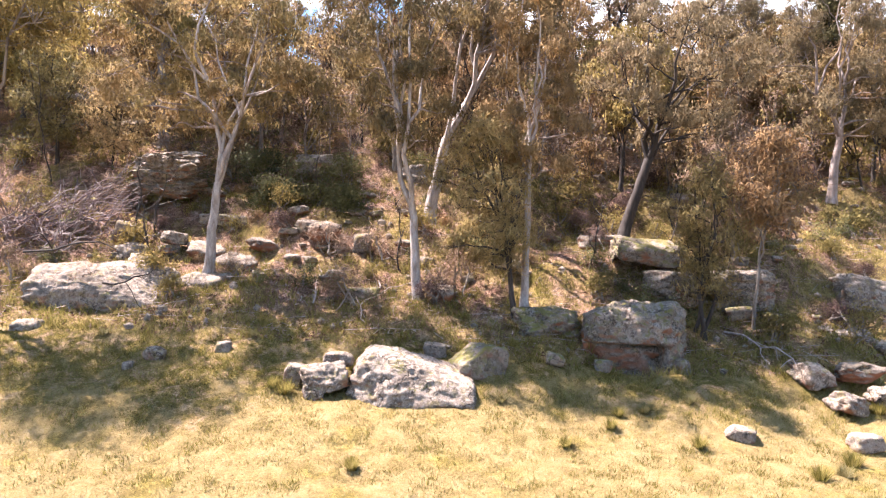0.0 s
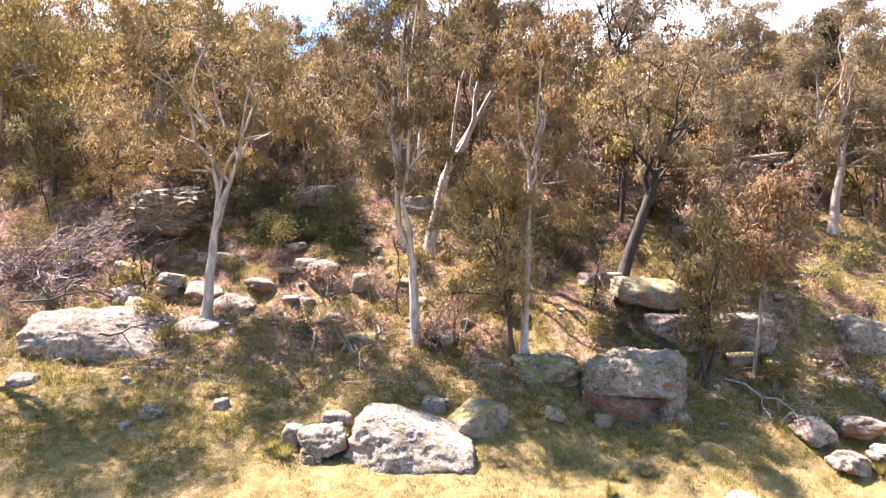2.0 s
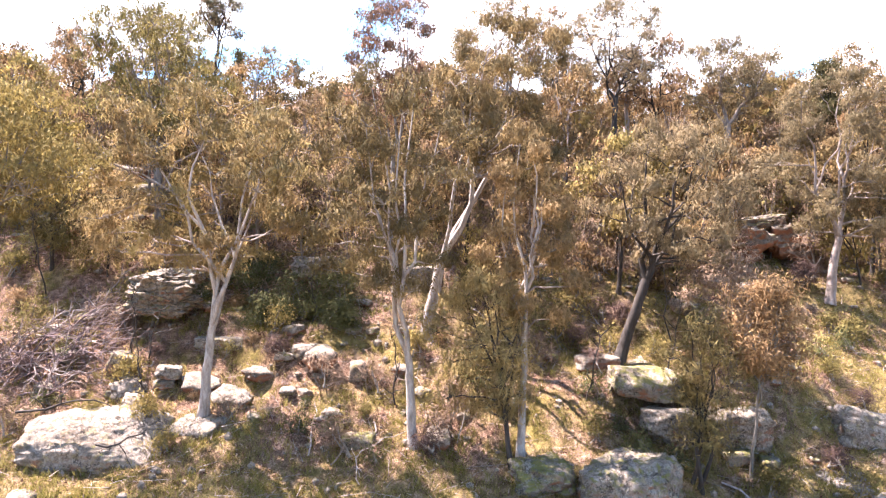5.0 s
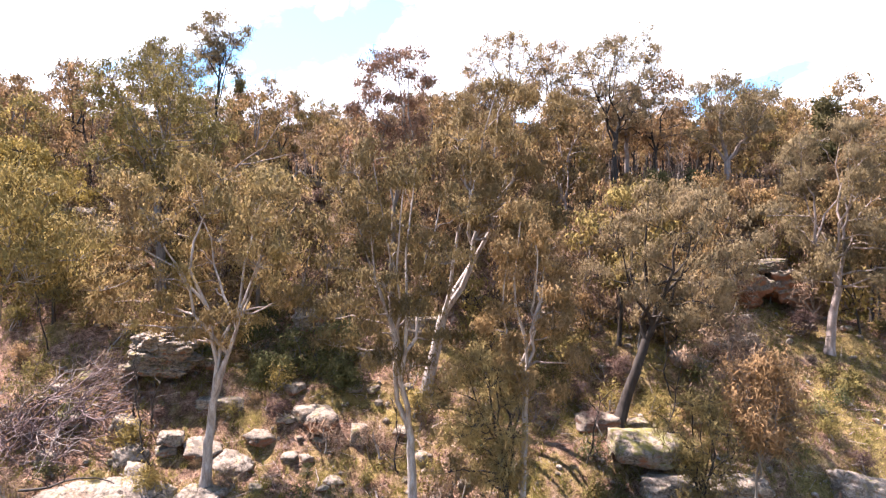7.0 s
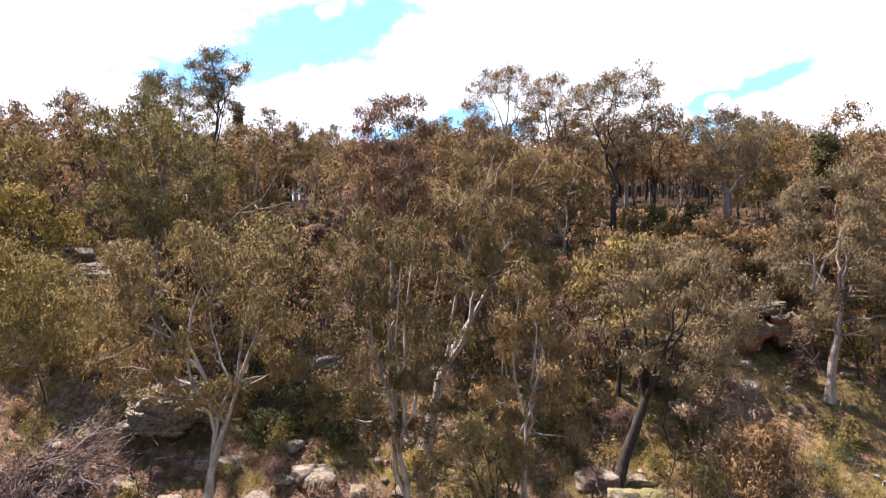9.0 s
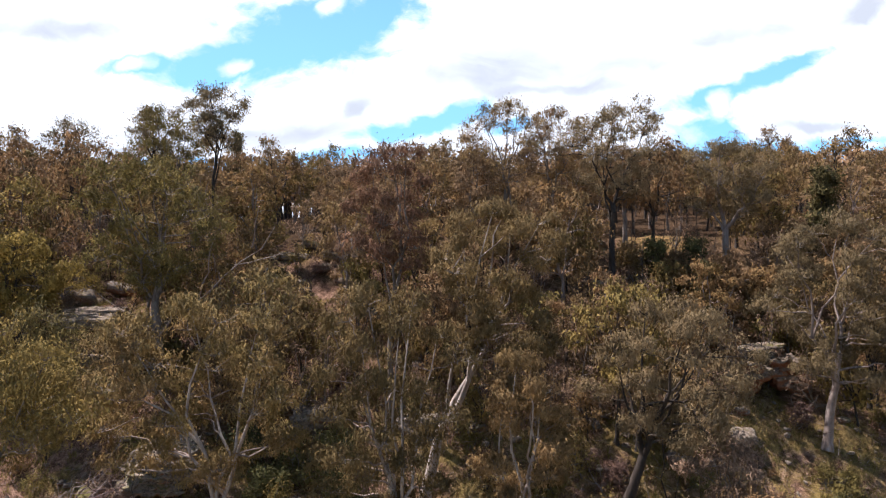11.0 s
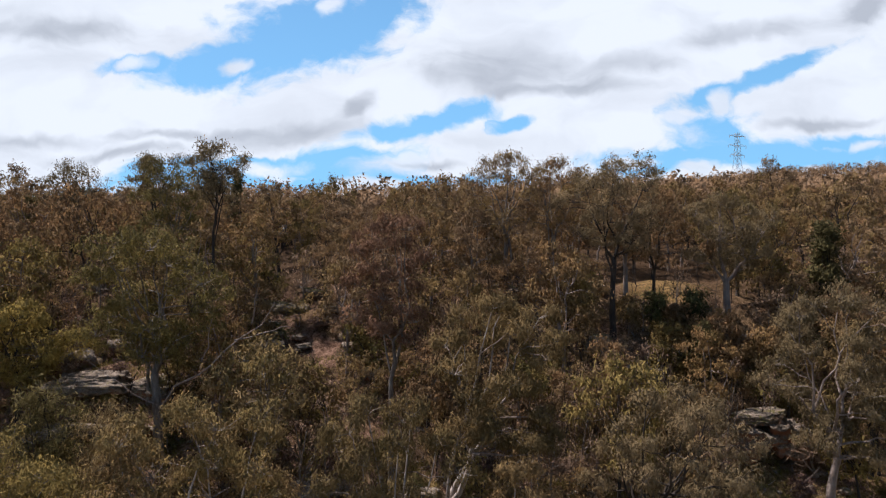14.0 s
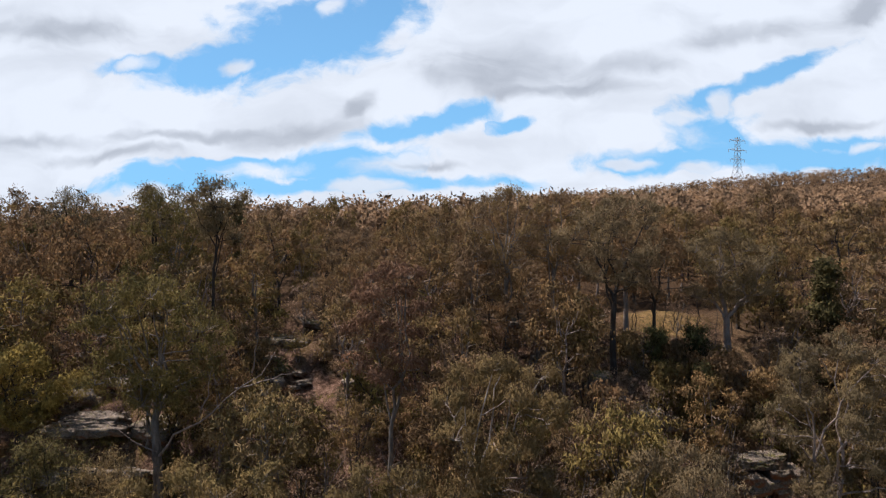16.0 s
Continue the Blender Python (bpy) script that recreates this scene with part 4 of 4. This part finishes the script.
    tree(46, -20.5, 45.5, 12.4, (8.0, 7.0, 8.0), 4.0, 0.2, (0, 0), 6, 26, 11, 54, wood=BARK_GREY, foliage=LEAF_OLIVE, label="broad olive eucalyptus on the hill's brow", **mid)
    under = dict(leaf=(0.24, 0.08), spread=0.22, lobe=0.26)
    for i, (x, y, h, w) in enumerate(((-9.6, 30.8, 8.5, 6.0), (9.2, 30.4, 8.5, 6.0), (-17.5, 35.5, 7.5, 5.0), (24.5, 33.5, 9.0, 6.5), (-27.5, 38.0, 8.5, 6.0), (1.4, 32.4, 9.5, 6.0))):
        tree(110 + i, x, y, h, (w, w, h * 0.66), h * 0.3, 0.12, (0.4, -0.3), 4, 20, 11, 26, wood=(BARK_GREY, BARK_DARK)[i % 2], foliage=(LEAF_GUM, LEAF_OLIVE, LEAF_FOREST)[i % 3], label="low-branched olive-brown eucalyptus on the slope", **under)
    for i, (x, y) in enumerate(((14.6, 38.2), (18.6, 39.0), (20.6, 38.0))):
        tree(130 + i, x, y, 5.0, (3.6, 3.4, 3.4), 1.6, 0.08, (0.2, 0), 4, 14, 10, 24, wood=BARK_DARK, foliage=LEAF_FOREST, label="small bushy eucalyptus below the clearing", **under)
    for i, (x, y) in enumerate(((13.6, 42.8), (15.6, 43.4), (17.2, 42.6), (18.6, 43.6), (20.0, 42.2))):
        tree(140 + i, x, y, 2.7, (2.6, 2.4, 2.2), 0.8, 0.05, (0.1, 0), 4, 10, 9, 22, wood=BARK_DARK, foliage=(LEAF_FOREST, LEAF_DARK)[i % 2], label="low bushy sapling below the clearing", name="sapling", **under)
    cone = dict(wood=BARK_DARK, foliage=LEAF_CYPRESS, name="cypress_pine", category="tree", droop=0.2, cone=True)
    tree(40, 27.4, 42.0, 9.4, (3.4, 3.4, 8.4), 2.0, 0.15, (0, 0), 4, 26, 12, 26, (0.26, 0.1), 0.22, label="dark columnar cypress pine", lobe=0.22, **cone)
    tree(41, -19.3, 56.5, 10.0, (2.0, 2.0, 9.2), 2.0, 0.12, (0, 0), 4, 20, 10, 26, (0.26, 0.1), 0.18, label="dark narrow cypress pine", lobe=0.18, **cone)
    tree(45, -36.0, 52.0, 8.4, (2.4, 2.4, 7.8), 2.0, 0.12, (0, 0), 4, 20, 10, 26, (0.26, 0.1), 0.18, label="dark narrow cypress pine", lobe=0.18, **cone)
    tree(42, 16.9, 37.8, 5.2, (2.2, 2.2, 4.8), 1.2, 0.1, (0, 0), 4, 20, 10, 26, (0.24, 0.08), 0.18, label="small green cypress pine", lobe=0.24, **cone)


hill_trees()

CLEAR = ((-15.2, 32, 3.0), (-2.3, 31, 2.0), (12.3, 42, 2.5), (21.1, 43.3, 3.0), (14.4, 45.8, 2), (-15.9, 41.2, 1.5), (20.5, 31.1, 2.5), (27.4, 42, 2), (16.9, 37.8, 2), (-9.8, 42.5, 3.0), (17.5, 40.5, 3.4),
         (18.4, 50.0, 5.2), (-20, 28.5, 2.0), (-21.5, 36.6, 3), (18.5, 32.5, 2.5), (16.0, 30.0, 2.6), (19.5, 28.0, 4.5), (14.0, 28.0, 2.5), (-9.0, 28.5, 2.0), (-12.5, 27.5, 2.5), (3.0, 28.5, 2.0),
         (-9.2, 39.4, 2.4), (-8.4, 36.4, 2.0), (-12.3, 42.6, 2.0), (-20.4, 32.6, 3.2), (-18.0, 36.0, 2.4), (12.0, 38.4, 2.4), (15.0, 39.6, 2.4), (10.6, 36.4, 2.0), (19.4, 39.6, 2.0), (14.0, 36.2, 1.8))


# kept free as well, for single trees and rocks that stand there
KEEP = ((-20.5, 45.5, 2.6), (-24.2, 34.0, 2.6), (5.0, 44.5, 2.0), (9.0, 45.5, 2.0), (-20.4, 34.6, 2.3))


def free_spots(rng, count, low, high, gap, taken, power=1.0):
    spots, tries = [], 0
    while len(spots) < count and tries < 40 * count:
        tries += 1
        y = low + (high - low) * rng.random() ** power
        x = rng.uniform(-0.86, 0.86) * y
        if not any((x - a) ** 2 + (y - b) ** 2 < r * r for a, b, r in CLEAR) and not any((x - a) ** 2 + (y - b) ** 2 < gap * gap for a, b in taken):
            spots.append((x, y))
            taken.append((x, y))
    return spots


def plant(kinds, spots, rng, low, high, pick=None):
    for i, (x, y) in enumerate(spots):
        s = rng.uniform(low, high)
        m = pose(x, y, float(ground_z(x, y)) - 0.15, rng.uniform(-5, 5), rng.uniform(-5, 5), rng.uniform(0, 360)) @ Matrix.Diagonal((s, s, s * rng.uniform(0.85, 1.1), 1))
        if i < len(kinds):
            kinds[i].matrix_basis = m
        elif not any((x - a) ** 2 + (y - b) ** 2 < r * r for a, b, r in KEEP):
            copy_thing(kinds[i % len(kinds)], m)


def forest():
    """The wood on the hill: a few kinds of tree, each repeated with its own turn and size."""
    rng = np.random.default_rng(5)
    tall, small, taken = [], [], []
    for i in range(7):
        wide = (6.0, 6.5, 5.0, 7.0, 5.5, 5.0, 6.5)[i]
        tall.append(tree(60 + i, 0, 60, (9.5, 8.5, 9.0, 8.0, 8.5, 7.5, 8.5)[i], (wide, wide, (5.5, 4.8, 6, 4.8, 5.4, 5, 5)[i]), (3.6, 3.2, 2.8, 2.6, 2.6, 2.4, 3.0)[i], 0.13, (0.3, 0), 4, 17, 8, 31,
                         (0.2, 0.08), 0.18, (BARK_DARK, BARK_GREY, BARK_PINK)[i % 3], LEAF_FOREST, label="olive-brown eucalyptus in the hillside wood", group="trees of the hillside wood", twigs=False, sides=6, lobe=0.28))
    plant(tall, free_spots(rng, 250, 33, 80, 2.6, taken), rng, 0.75, 1.15)
    for i in range(6):
        h = (4.6, 5.4, 4.0, 6.0, 5.0, 4.4)[i]
        small.append(tree(80 + i, 0, 60, h, (2.8, 2.8, h * 0.75), h * 0.35, 0.055, (0.3, 0.2), 4, 9, 7, 15, (0.24, (0.09, 0.035, 0.1, 0.04, 0.09, 0.03)[i]), 0.22, (BARK_DARK, BARK_GREY)[i % 2],
                          (LEAF_FOREST, LEAF_GREY, LEAF_OLIVE, LEAF_GREY, LEAF_GUM, LEAF_PURPLE)[i], name="sapling",
                          label=("olive-brown sapling", "thin grey-brown sapling", "olive sapling", "bare grey-brown sapling", "tan-leaved sapling", "bare purplish sapling")[i] + " on the wooded slope", group="saplings on the slope", twigs=False, sides=5, lobe=0.36))
    plant(small, free_spots(rng, 200, 30, 48, 1.5, taken, 1.3), rng, 0.7, 1.15)


forest()


def distant_forest():
    """Woods beyond the hill's brow as one sheet of crowns."""
    rng = np.random.default_rng(9)
    centres, stems, hearts = [], [], []
    for i in range(3400):
        near = i < 1300
        y = rng.uniform(78, 145) if near else 140 + 380 * rng.random()
        x = rng.uniform(-0.85, 0.85) * y if near else (0.02 + 0.83 * rng.random() ** 0.7) * y
        z, h, w = float(ground_z(x, y)), rng.uniform(6, 10), rng.uniform(2.0, 3.6) * (1 if near else 1.8)
        d = rng.normal(0, 1, (8, 3))
        d /= np.linalg.norm(d, axis=1, keepdims=True)
        centres.append(np.array([x, y, z + h * 0.68]) + d * (w * 0.7, w * 0.7, h * 0.28))
        hearts.append(np.tile((x, y, z + h * 0.55), (8, 1)))
        stems.append(tube([(x, y, z - 0.3), (x + rng.normal(0, 0.3), y, z + h * 0.6)], (0.2, 0.1), 4))
    c = np.concatenate(centres)
    ob = new("distant_forest", crown_mesh("distant_forest", leaves(rng, c, 13, 0.5, 0.54, 0.36, 0.0, 0.7, np.concatenate(hearts)), LEAF_FAR))
    tagged(ob, "olive-brown woods on the far hills", "woods", kind="stuff")
    ob = new("distant_trunks", mesh_of("distant_trunks", *joined(stems), BARK_DARK))
    tagged(ob, "dark trunks of the far woods", "woods", kind="stuff")


distant_forest()


# ---- undergrowth ----
def bush(seed, x, y, size, foliage, label, name="shrub", per=30, leaf=(0.13, 0.045), z=None):
    w, h = size
    return tree(seed, x, y, h, (w, w * 0.8, h * 1.1), h * 0.25, 0.03, (0, 0), 4, 8, 8, per, leaf, 0.13 * w / 1.5 + 0.04, BARK_GREY, foliage, name, label, "shrub", droop=0.2, stems=2, lobe=0.5, sides=5, z=z, twigs=per > 15, vase=False)


def undergrowth():
    rng = np.random.default_rng(21)
    for i, (x, y, w, h) in enumerate(((-9.0, 28.4, 3.0, 2.6), (-6.8, 28.0, 3.0, 2.3), (-5.0, 28.8, 2.6, 2.4), (-7.8, 26.8, 2.2, 1.5), (-4.6, 26.9, 1.8, 1.4), (1.6, 24.4, 1.8, 1.5))):
        bush(200 + i, x, y, (w, h), LEAF_DARK, "dense dark green shrub on the slope", per=60)
    for i, (x, y, w, h) in enumerate(((-17.5, 23.2, 3.2, 2.6), (-17.0, 21.2, 2.0, 2.0), (-19.2, 22.3, 3.0, 3.0))):
        bush(220 + i, x, y, (w, h), LEAF_PURPLE, "bare purplish-brown shrub on the slope", per=18, leaf=(0.2, 0.018))
    kinds = [bush(240 + i, 0, 40, ((1.2, 0.9), (1.6, 1.2), (1.0, 0.8), (1.4, 1.6), (1.1, 0.7), (1.8, 1.3))[i], (LEAF_OLIVE, LEAF_GREY, LEAF_PURPLE, LEAF_OLIVE, LEAF_RUST, LEAF_DARK)[i],
                  ("low olive shrub", "dry grey-brown shrub", "dry purplish-brown shrub", "spindly olive shrub", "low rusty-brown bracken clump", "dark green shrub")[i] + " on the slope", per=14, leaf=((0.11, 0.035), (0.22, 0.014), (0.22, 0.014), (0.12, 0.035), (0.12, 0.035), (0.12, 0.045))[i]) for i in range(6)]
    for k in kinds:
        tagged(k, group="shrubs on the slope")
    spots = []
    while len(spots) < 240:
        y = 20.3 + 24 * rng.random() ** 1.1
        x = rng.uniform(-0.76, 0.76) * y
        if not any((x - a) ** 2 + (y - b) ** 2 < 1.0 for a, b in spots):
            spots.append((x, y))
    for i, (x, y) in enumerate(spots):
        s = rng.uniform(0.5, 1.1) if y < 27 else rng.uniform(0.8, 1.5)
        m = pose(x, y, float(ground_z(x, y)) - 0.08, 0, 0, rng.uniform(0, 360)) @ Matrix.Diagonal((s, s, s, 1))
        if i < 6:
            kinds[i].matrix_basis = m
        else:
            copy_thing(kinds[i % 6], m)


undergrowth()


def blades(rng, x, y, height, width, lean=0.4):
    n = len(x)
    z = ground_z(x, y) - 0.02
    turn = rng.uniform(0, 2 * np.pi, n)
    h = height * rng.uniform(0.5, 1.5, n)
    side = np.stack([np.cos(turn), np.sin(turn), 0 * turn], -1) * width / 2
    base = np.stack([x, y, z], -1)
    tip = base + np.stack([rng.normal(0, lean, n) * h, rng.normal(0, lean, n) * h, h], -1)
    verts = np.stack([base - side, base + side, tip], 1).reshape(-1, 3)
    return verts, np.arange(n * 3).reshape(-1, 3)


def grass():
    rng = np.random.default_rng(33)
    n = 60000
    y = rng.uniform(9.5, 20, n)
    x = rng.uniform(-0.78, 0.78, n) * (y + 1)
    ob = new("meadow_grass", mesh_of("meadow_grass", *blades(rng, x, y, 0.06, 0.02, 0.8), GRASS_DRY))
    tagged(ob, "short dry yellow meadow grass", "grass", kind="stuff")
    n = 45000
    y = rng.uniform(15.6, 21.5, n)
    x = rng.uniform(-0.78, 0.78, n) * (y + 1)
    keep = np.sin(x * 1.7 + 2 * np.sin(y * 1.3)) + np.sin(y * 2.3 + 1.5 * np.sin(x * 0.9)) + rng.normal(0, 0.5, n) > 0.1
    ob = new("shade_grass", mesh_of("shade_grass", *blades(rng, x[keep], y[keep], 0.13, 0.022, 0.6), GRASS_GREEN))
    tagged(ob, "patches of longer green grass below the trees", "grass", kind="stuff")
    tx, ty = rng.uniform(-0.75, 0.75, 6500), 12 + 28 * rng.random(6500) ** 0.95
    tx = tx * ty
    x = np.repeat(tx, 16) + rng.normal(0, 0.1, 6500 * 16)
    y = np.repeat(ty, 16) + rng.normal(0, 0.1, 6500 * 16)
    ob = new("grass_tufts", mesh_of("grass_tufts", *blades(rng, x, y, np.where(y < 18.2, 0.09, 0.28), 0.024, 0.5), GRASS_GREEN))
    tagged(ob, "tufts of yellow-green grass", "grass", kind="stuff")
    n = 36000
    y = rng.uniform(18.5, 36, n)
    x = rng.uniform(-0.76, 0.76, n) * y
    c = np.stack([x, y, ground_z(x, y) + 0.03], -1)
    ob = new("leaf_litter", mesh_of("leaf_litter", *leaves(rng, c, 1, 0.02, 0.14, 0.045, 0.0)[:2], LITTER))
    tagged(ob, "fallen leaves and bark on the slope", "leaf litter", kind="stuff")
    n = 1500
    y = rng.uniform(19, 33, n)
    x = rng.uniform(-0.76, 0.76, n) * y
    c = np.stack([x, y, ground_z(x, y) + 0.05], -1)
    way = rng.normal(0, 1, (n, 3)) * (1, 1, 0.25) * rng.uniform(0.1, 0.5, (n, 1))
    ob = new("fallen_twigs", mesh_of("fallen_twigs", *joined([tube([p - w, p + w], (0.011, 0.006), 3) for p, w in zip(c, way)]), DEAD_WOOD))
    tagged(ob, "bleached fallen twigs on the slope", "twigs", kind="stuff")
    v, f = sphere(1)
    shapes = []
    for i in range(350):
        y = rng.uniform(18.5, 34)
        x = rng.uniform(-0.76, 0.76) * y
        size = rng.uniform(0.05, 0.16) * rng.uniform(0.6, 1.5, 3)
        shapes.append((v * size * rng.uniform(0.75, 1.2, (len(v), 1)) + (x, y, float(ground_z(x, y)) + 0.03), f))
    ob = new("loose_stones", mesh_of("loose_stones", *joined(shapes), ROCK))
    tagged(ob, "loose grey stones on the slope", "stones", kind="stuff")


grass()


def tussock(seed, x, y, height, mat, label="yellow-green grass tussock in the meadow"):
    rng = np.random.default_rng(seed)
    n = 220
    turn, lean = rng.uniform(0, 2 * np.pi, n), rng.uniform(0.05, 0.9, n)
    h = height * rng.uniform(0.6, 1.2, n)
    base = np.stack([np.cos(turn) * 0.12, np.sin(turn) * 0.12, 0 * turn], -1) * rng.random((n, 1)) * height * 3
    tip = base + np.stack([np.cos(turn) * lean * h, np.sin(turn) * lean * h, h * np.cos(lean * 0.9)], -1)
    side = np.stack([-np.sin(turn), np.cos(turn), 0 * turn], -1) * 0.012
    ob = new("grass_tussock", mesh_of("grass_tussock", np.stack([base - side, base + side, tip], 1).reshape(-1, 3), np.arange(3 * n).reshape(-1, 3), mat))
    ob.matrix_basis = pose(x, y, float(ground_z(x, y)) - 0.03)
    tagged(ob, label, "grass", "grass tussocks")


for spot in ((500, -4.3, 16.0, 0.45), (501, -4.7, 16.2, 0.35), (502, 4.4, 15.4, 0.32), (503, 3.0, 14.3, 0.3), (504, 6.4, 14.7, 0.34), (505, -2.0, 12.9, 0.3), (506, 8.6, 13.4, 0.36), (507, -2.6, 17.5, 0.5), (508, 4.8, 16.1, 0.3), (509, 2.3, 19.2, 0.35), (510, 4.9, 19.6, 0.5), (511, 12.6, 17.0, 0.4), (512, 9.9, 14.2, 0.4)):
    tussock(*spot, GRASS_GREEN)
for spot in ((520, 9.3, 13.6, 0.3), (521, -6.0, 18.6, 0.3), (522, 5.6, 16.3, 0.3), (523, 7.0, 16.7, 0.3), (524, 1.6, 16.2, 0.25), (525, -10.5, 18.2, 0.3), (526, -1.9, 18.4, 0.4)):
    tussock(*spot, GRASS_DRY, "dry straw-coloured grass tussock in the meadow")


# ---- fallen wood ----
def fallen_branch(seed, x, y, length, turn, radius=0.05, rise=0.15, mat=None, lift=0.0, forks=4, label="fallen dead branch lying on the slope"):
    rng = np.random.default_rng(seed)
    root = new("fallen_branch")
    root.matrix_basis = pose(x, y, float(ground_z(x, y)) + radius + lift)
    tagged(root, label, "branch", "fallen branches")
    tip = np.array([math.cos(radians(turn)) * length, math.sin(radians(turn)) * length, 0])
    tip[2] = float(ground_z(x + tip[0], y + tip[1]) - ground_z(x, y)) + rise * length
    line = bent(rng, (0, 0, 0), tip, 8, 0.12)
    part("stem", tube(line, np.linspace(radius, radius * 0.3, 8), 6), mat or DEAD_WOOD, root, smooth=True)
    for i in range(forks):
        a = line[2 + i % 5]
        b = a + rng.normal(0, 1, 3) * length * 0.25 + tip * 0.2 + (0, 0, 0.1 * length)
        part("side_branch", tube(bent(rng, a, b, 5, 0.15), np.linspace(radius * 0.5, 0.008, 5), 4), mat or DEAD_WOOD, root)
    return root


def fallen_wood():
    rng = np.random.default_rng(61)
    for i in range(46):
        fallen_branch(600 + i, -16.9 + rng.normal(0, 1.2), 24.7 + rng.normal(0, 0.9), rng.uniform(1.6, 3.6), rng.uniform(-110, 60), rng.uniform(0.022, 0.05), 0.4, DEAD_WOOD if i % 3 == 0 else PURPLE_WOOD, forks=4 if i % 3 == 0 else 8, label=("bleached dead branch" if i % 3 == 0 else "purplish-brown twiggy dead branch") + " in a heap of fallen wood")
    fallen_branch(360, -14.2, 19.9, 3.0, 8, 0.05, 0.12, BARK_DARK, 1.35, 2, "dark dead branch lying across a rock slab")
    fallen_branch(361, -11.4, 19.7, 2.2, 12, 0.04, 0.05, BARK_DARK, 0.9, 2, "dark dead branch lying across a rock slab")
    for i in range(16):
        y = rng.uniform(20, 30)
        fallen_branch(330 + i, rng.uniform(-0.6, 0.6) * y, y, rng.uniform(1.2, 3), rng.uniform(0, 360), 0.04, 0.05)


fallen_wood()


def bare_sapling(seed, x, y, height, lean):
    rng = np.random.default_rng(seed)
    root = new("bare_sapling")
    root.matrix_basis = pose(x, y, float(ground_z(x, y)) - 0.1)
    tagged(root, "thin dark leafless sapling on the slope", "sapling", "leafless saplings")
    line = bent(rng, (0, 0, 0), (lean, rng.normal(0, 0.2), height), 9, 0.07)
    part("stem", tube(line, np.linspace(0.042, 0.01, 9), 6), BARK_DARK, root, smooth=True)
    for i in range(7):
        a = line[2 + i % 6]
        b = a + (rng.normal(0, 0.5), rng.normal(0, 0.4), rng.uniform(0.2, 0.9))
        part("branch", tube(bent(rng, a, b, 5, 0.15), np.linspace(0.022, 0.005, 5), 4), BARK_DARK, root)


for spot in ((400, -10.9, 22.6, 3.4, -0.7), (401, -12.9, 24.9, 3.2, 0.2), (402, -12.0, 24.6, 2.6, 0.4), (403, 9.8, 25.6, 3.6, 0.8), (404, 6.0, 24.2, 3.0, 0.5), (405, -1.6, 23.6, 3.2, -0.3), (406, 12.2, 24.6, 3.0, -0.4), (407, 14.6, 27.5, 3.6, 0.3), (408, -18.9, 28.4, 6.5, -0.6), (409, -20.5, 30.0, 6.0, 0.4),
             (410, -16.4, 31.5, 6.5, 0.5), (411, 2.2, 27.5, 4.0, 0.4), (412, 11.0, 28.0, 5.0, -0.8), (413, -6.0, 27.5, 4.0, 0.2)):
    bare_sapling(*spot)
for i in range(11):
    bare_sapling(420 + i, 15.2 + 0.62 * i, 46.6 + 1.3 * math.sin(i * 2.3), 3.6 + 0.9 * math.sin(i * 1.7), 0.2)


# ---- pylon ----
def pylon(x, y, height):
    root = new("power_pylon")
    root.matrix_basis = pose(x, y, float(ground_z(x, y)), 0, 0, 25)
    tagged(root, "steel lattice power pylon on the far ridge", "pylon")
    wide = lambda h: np.interp(h, (0, 0.55 * height, height), (5.6, 2.0, 1.2))
    for sx in (-1, 1):
        for sy in (-1, 1):
            hs = np.array((0, 0.55 * height, height))
            part("leg", tube([(sx * wide(h), sy * wide(h), h) for h in hs], (0.2, 0.16, 0.12), 4), STEEL, root)
    levels = [height * s for s in (0.0, 0.18, 0.33, 0.46, 0.55, 0.64, 0.73, 0.82, 0.91, 1.0)]
    for a, b in zip(levels, levels[1:]):
        p, q = wide(a), wide(b)
        for s in (-1, 1):
            for m in (-1, 1):
                part("brace", tube([(m * p, s * p, a), (-m * q, s * q, b)], (0.085, 0.085), 4), STEEL, root)
                part("brace", tube([(s * p, m * p, a), (s * q, -m * q, b)], (0.085, 0.085), 4), STEEL, root)
    for h, w in ((0.64, 8.6), (0.79, 10.6), (0.94, 9.4)):
        for s in (-1, 1):
            z = h * height
            part("crossarm", joined([tube([(0, m * wide(z), z), (s * w, 0, z + 0.5)], (0.2, 0.12), 4) for m in (-1, 1)] + [tube([(0, 0, z + 2.2), (s * w, 0, z + 0.5)], (0.15, 0.1), 4)]), STEEL, root)
            part("insulator", tube([(s * w, 0, z + 0.5), (s * w, 0, z - 1.8)], (0.16, 0.16), 5), STEEL, root)


pylon(249, 498, 53)
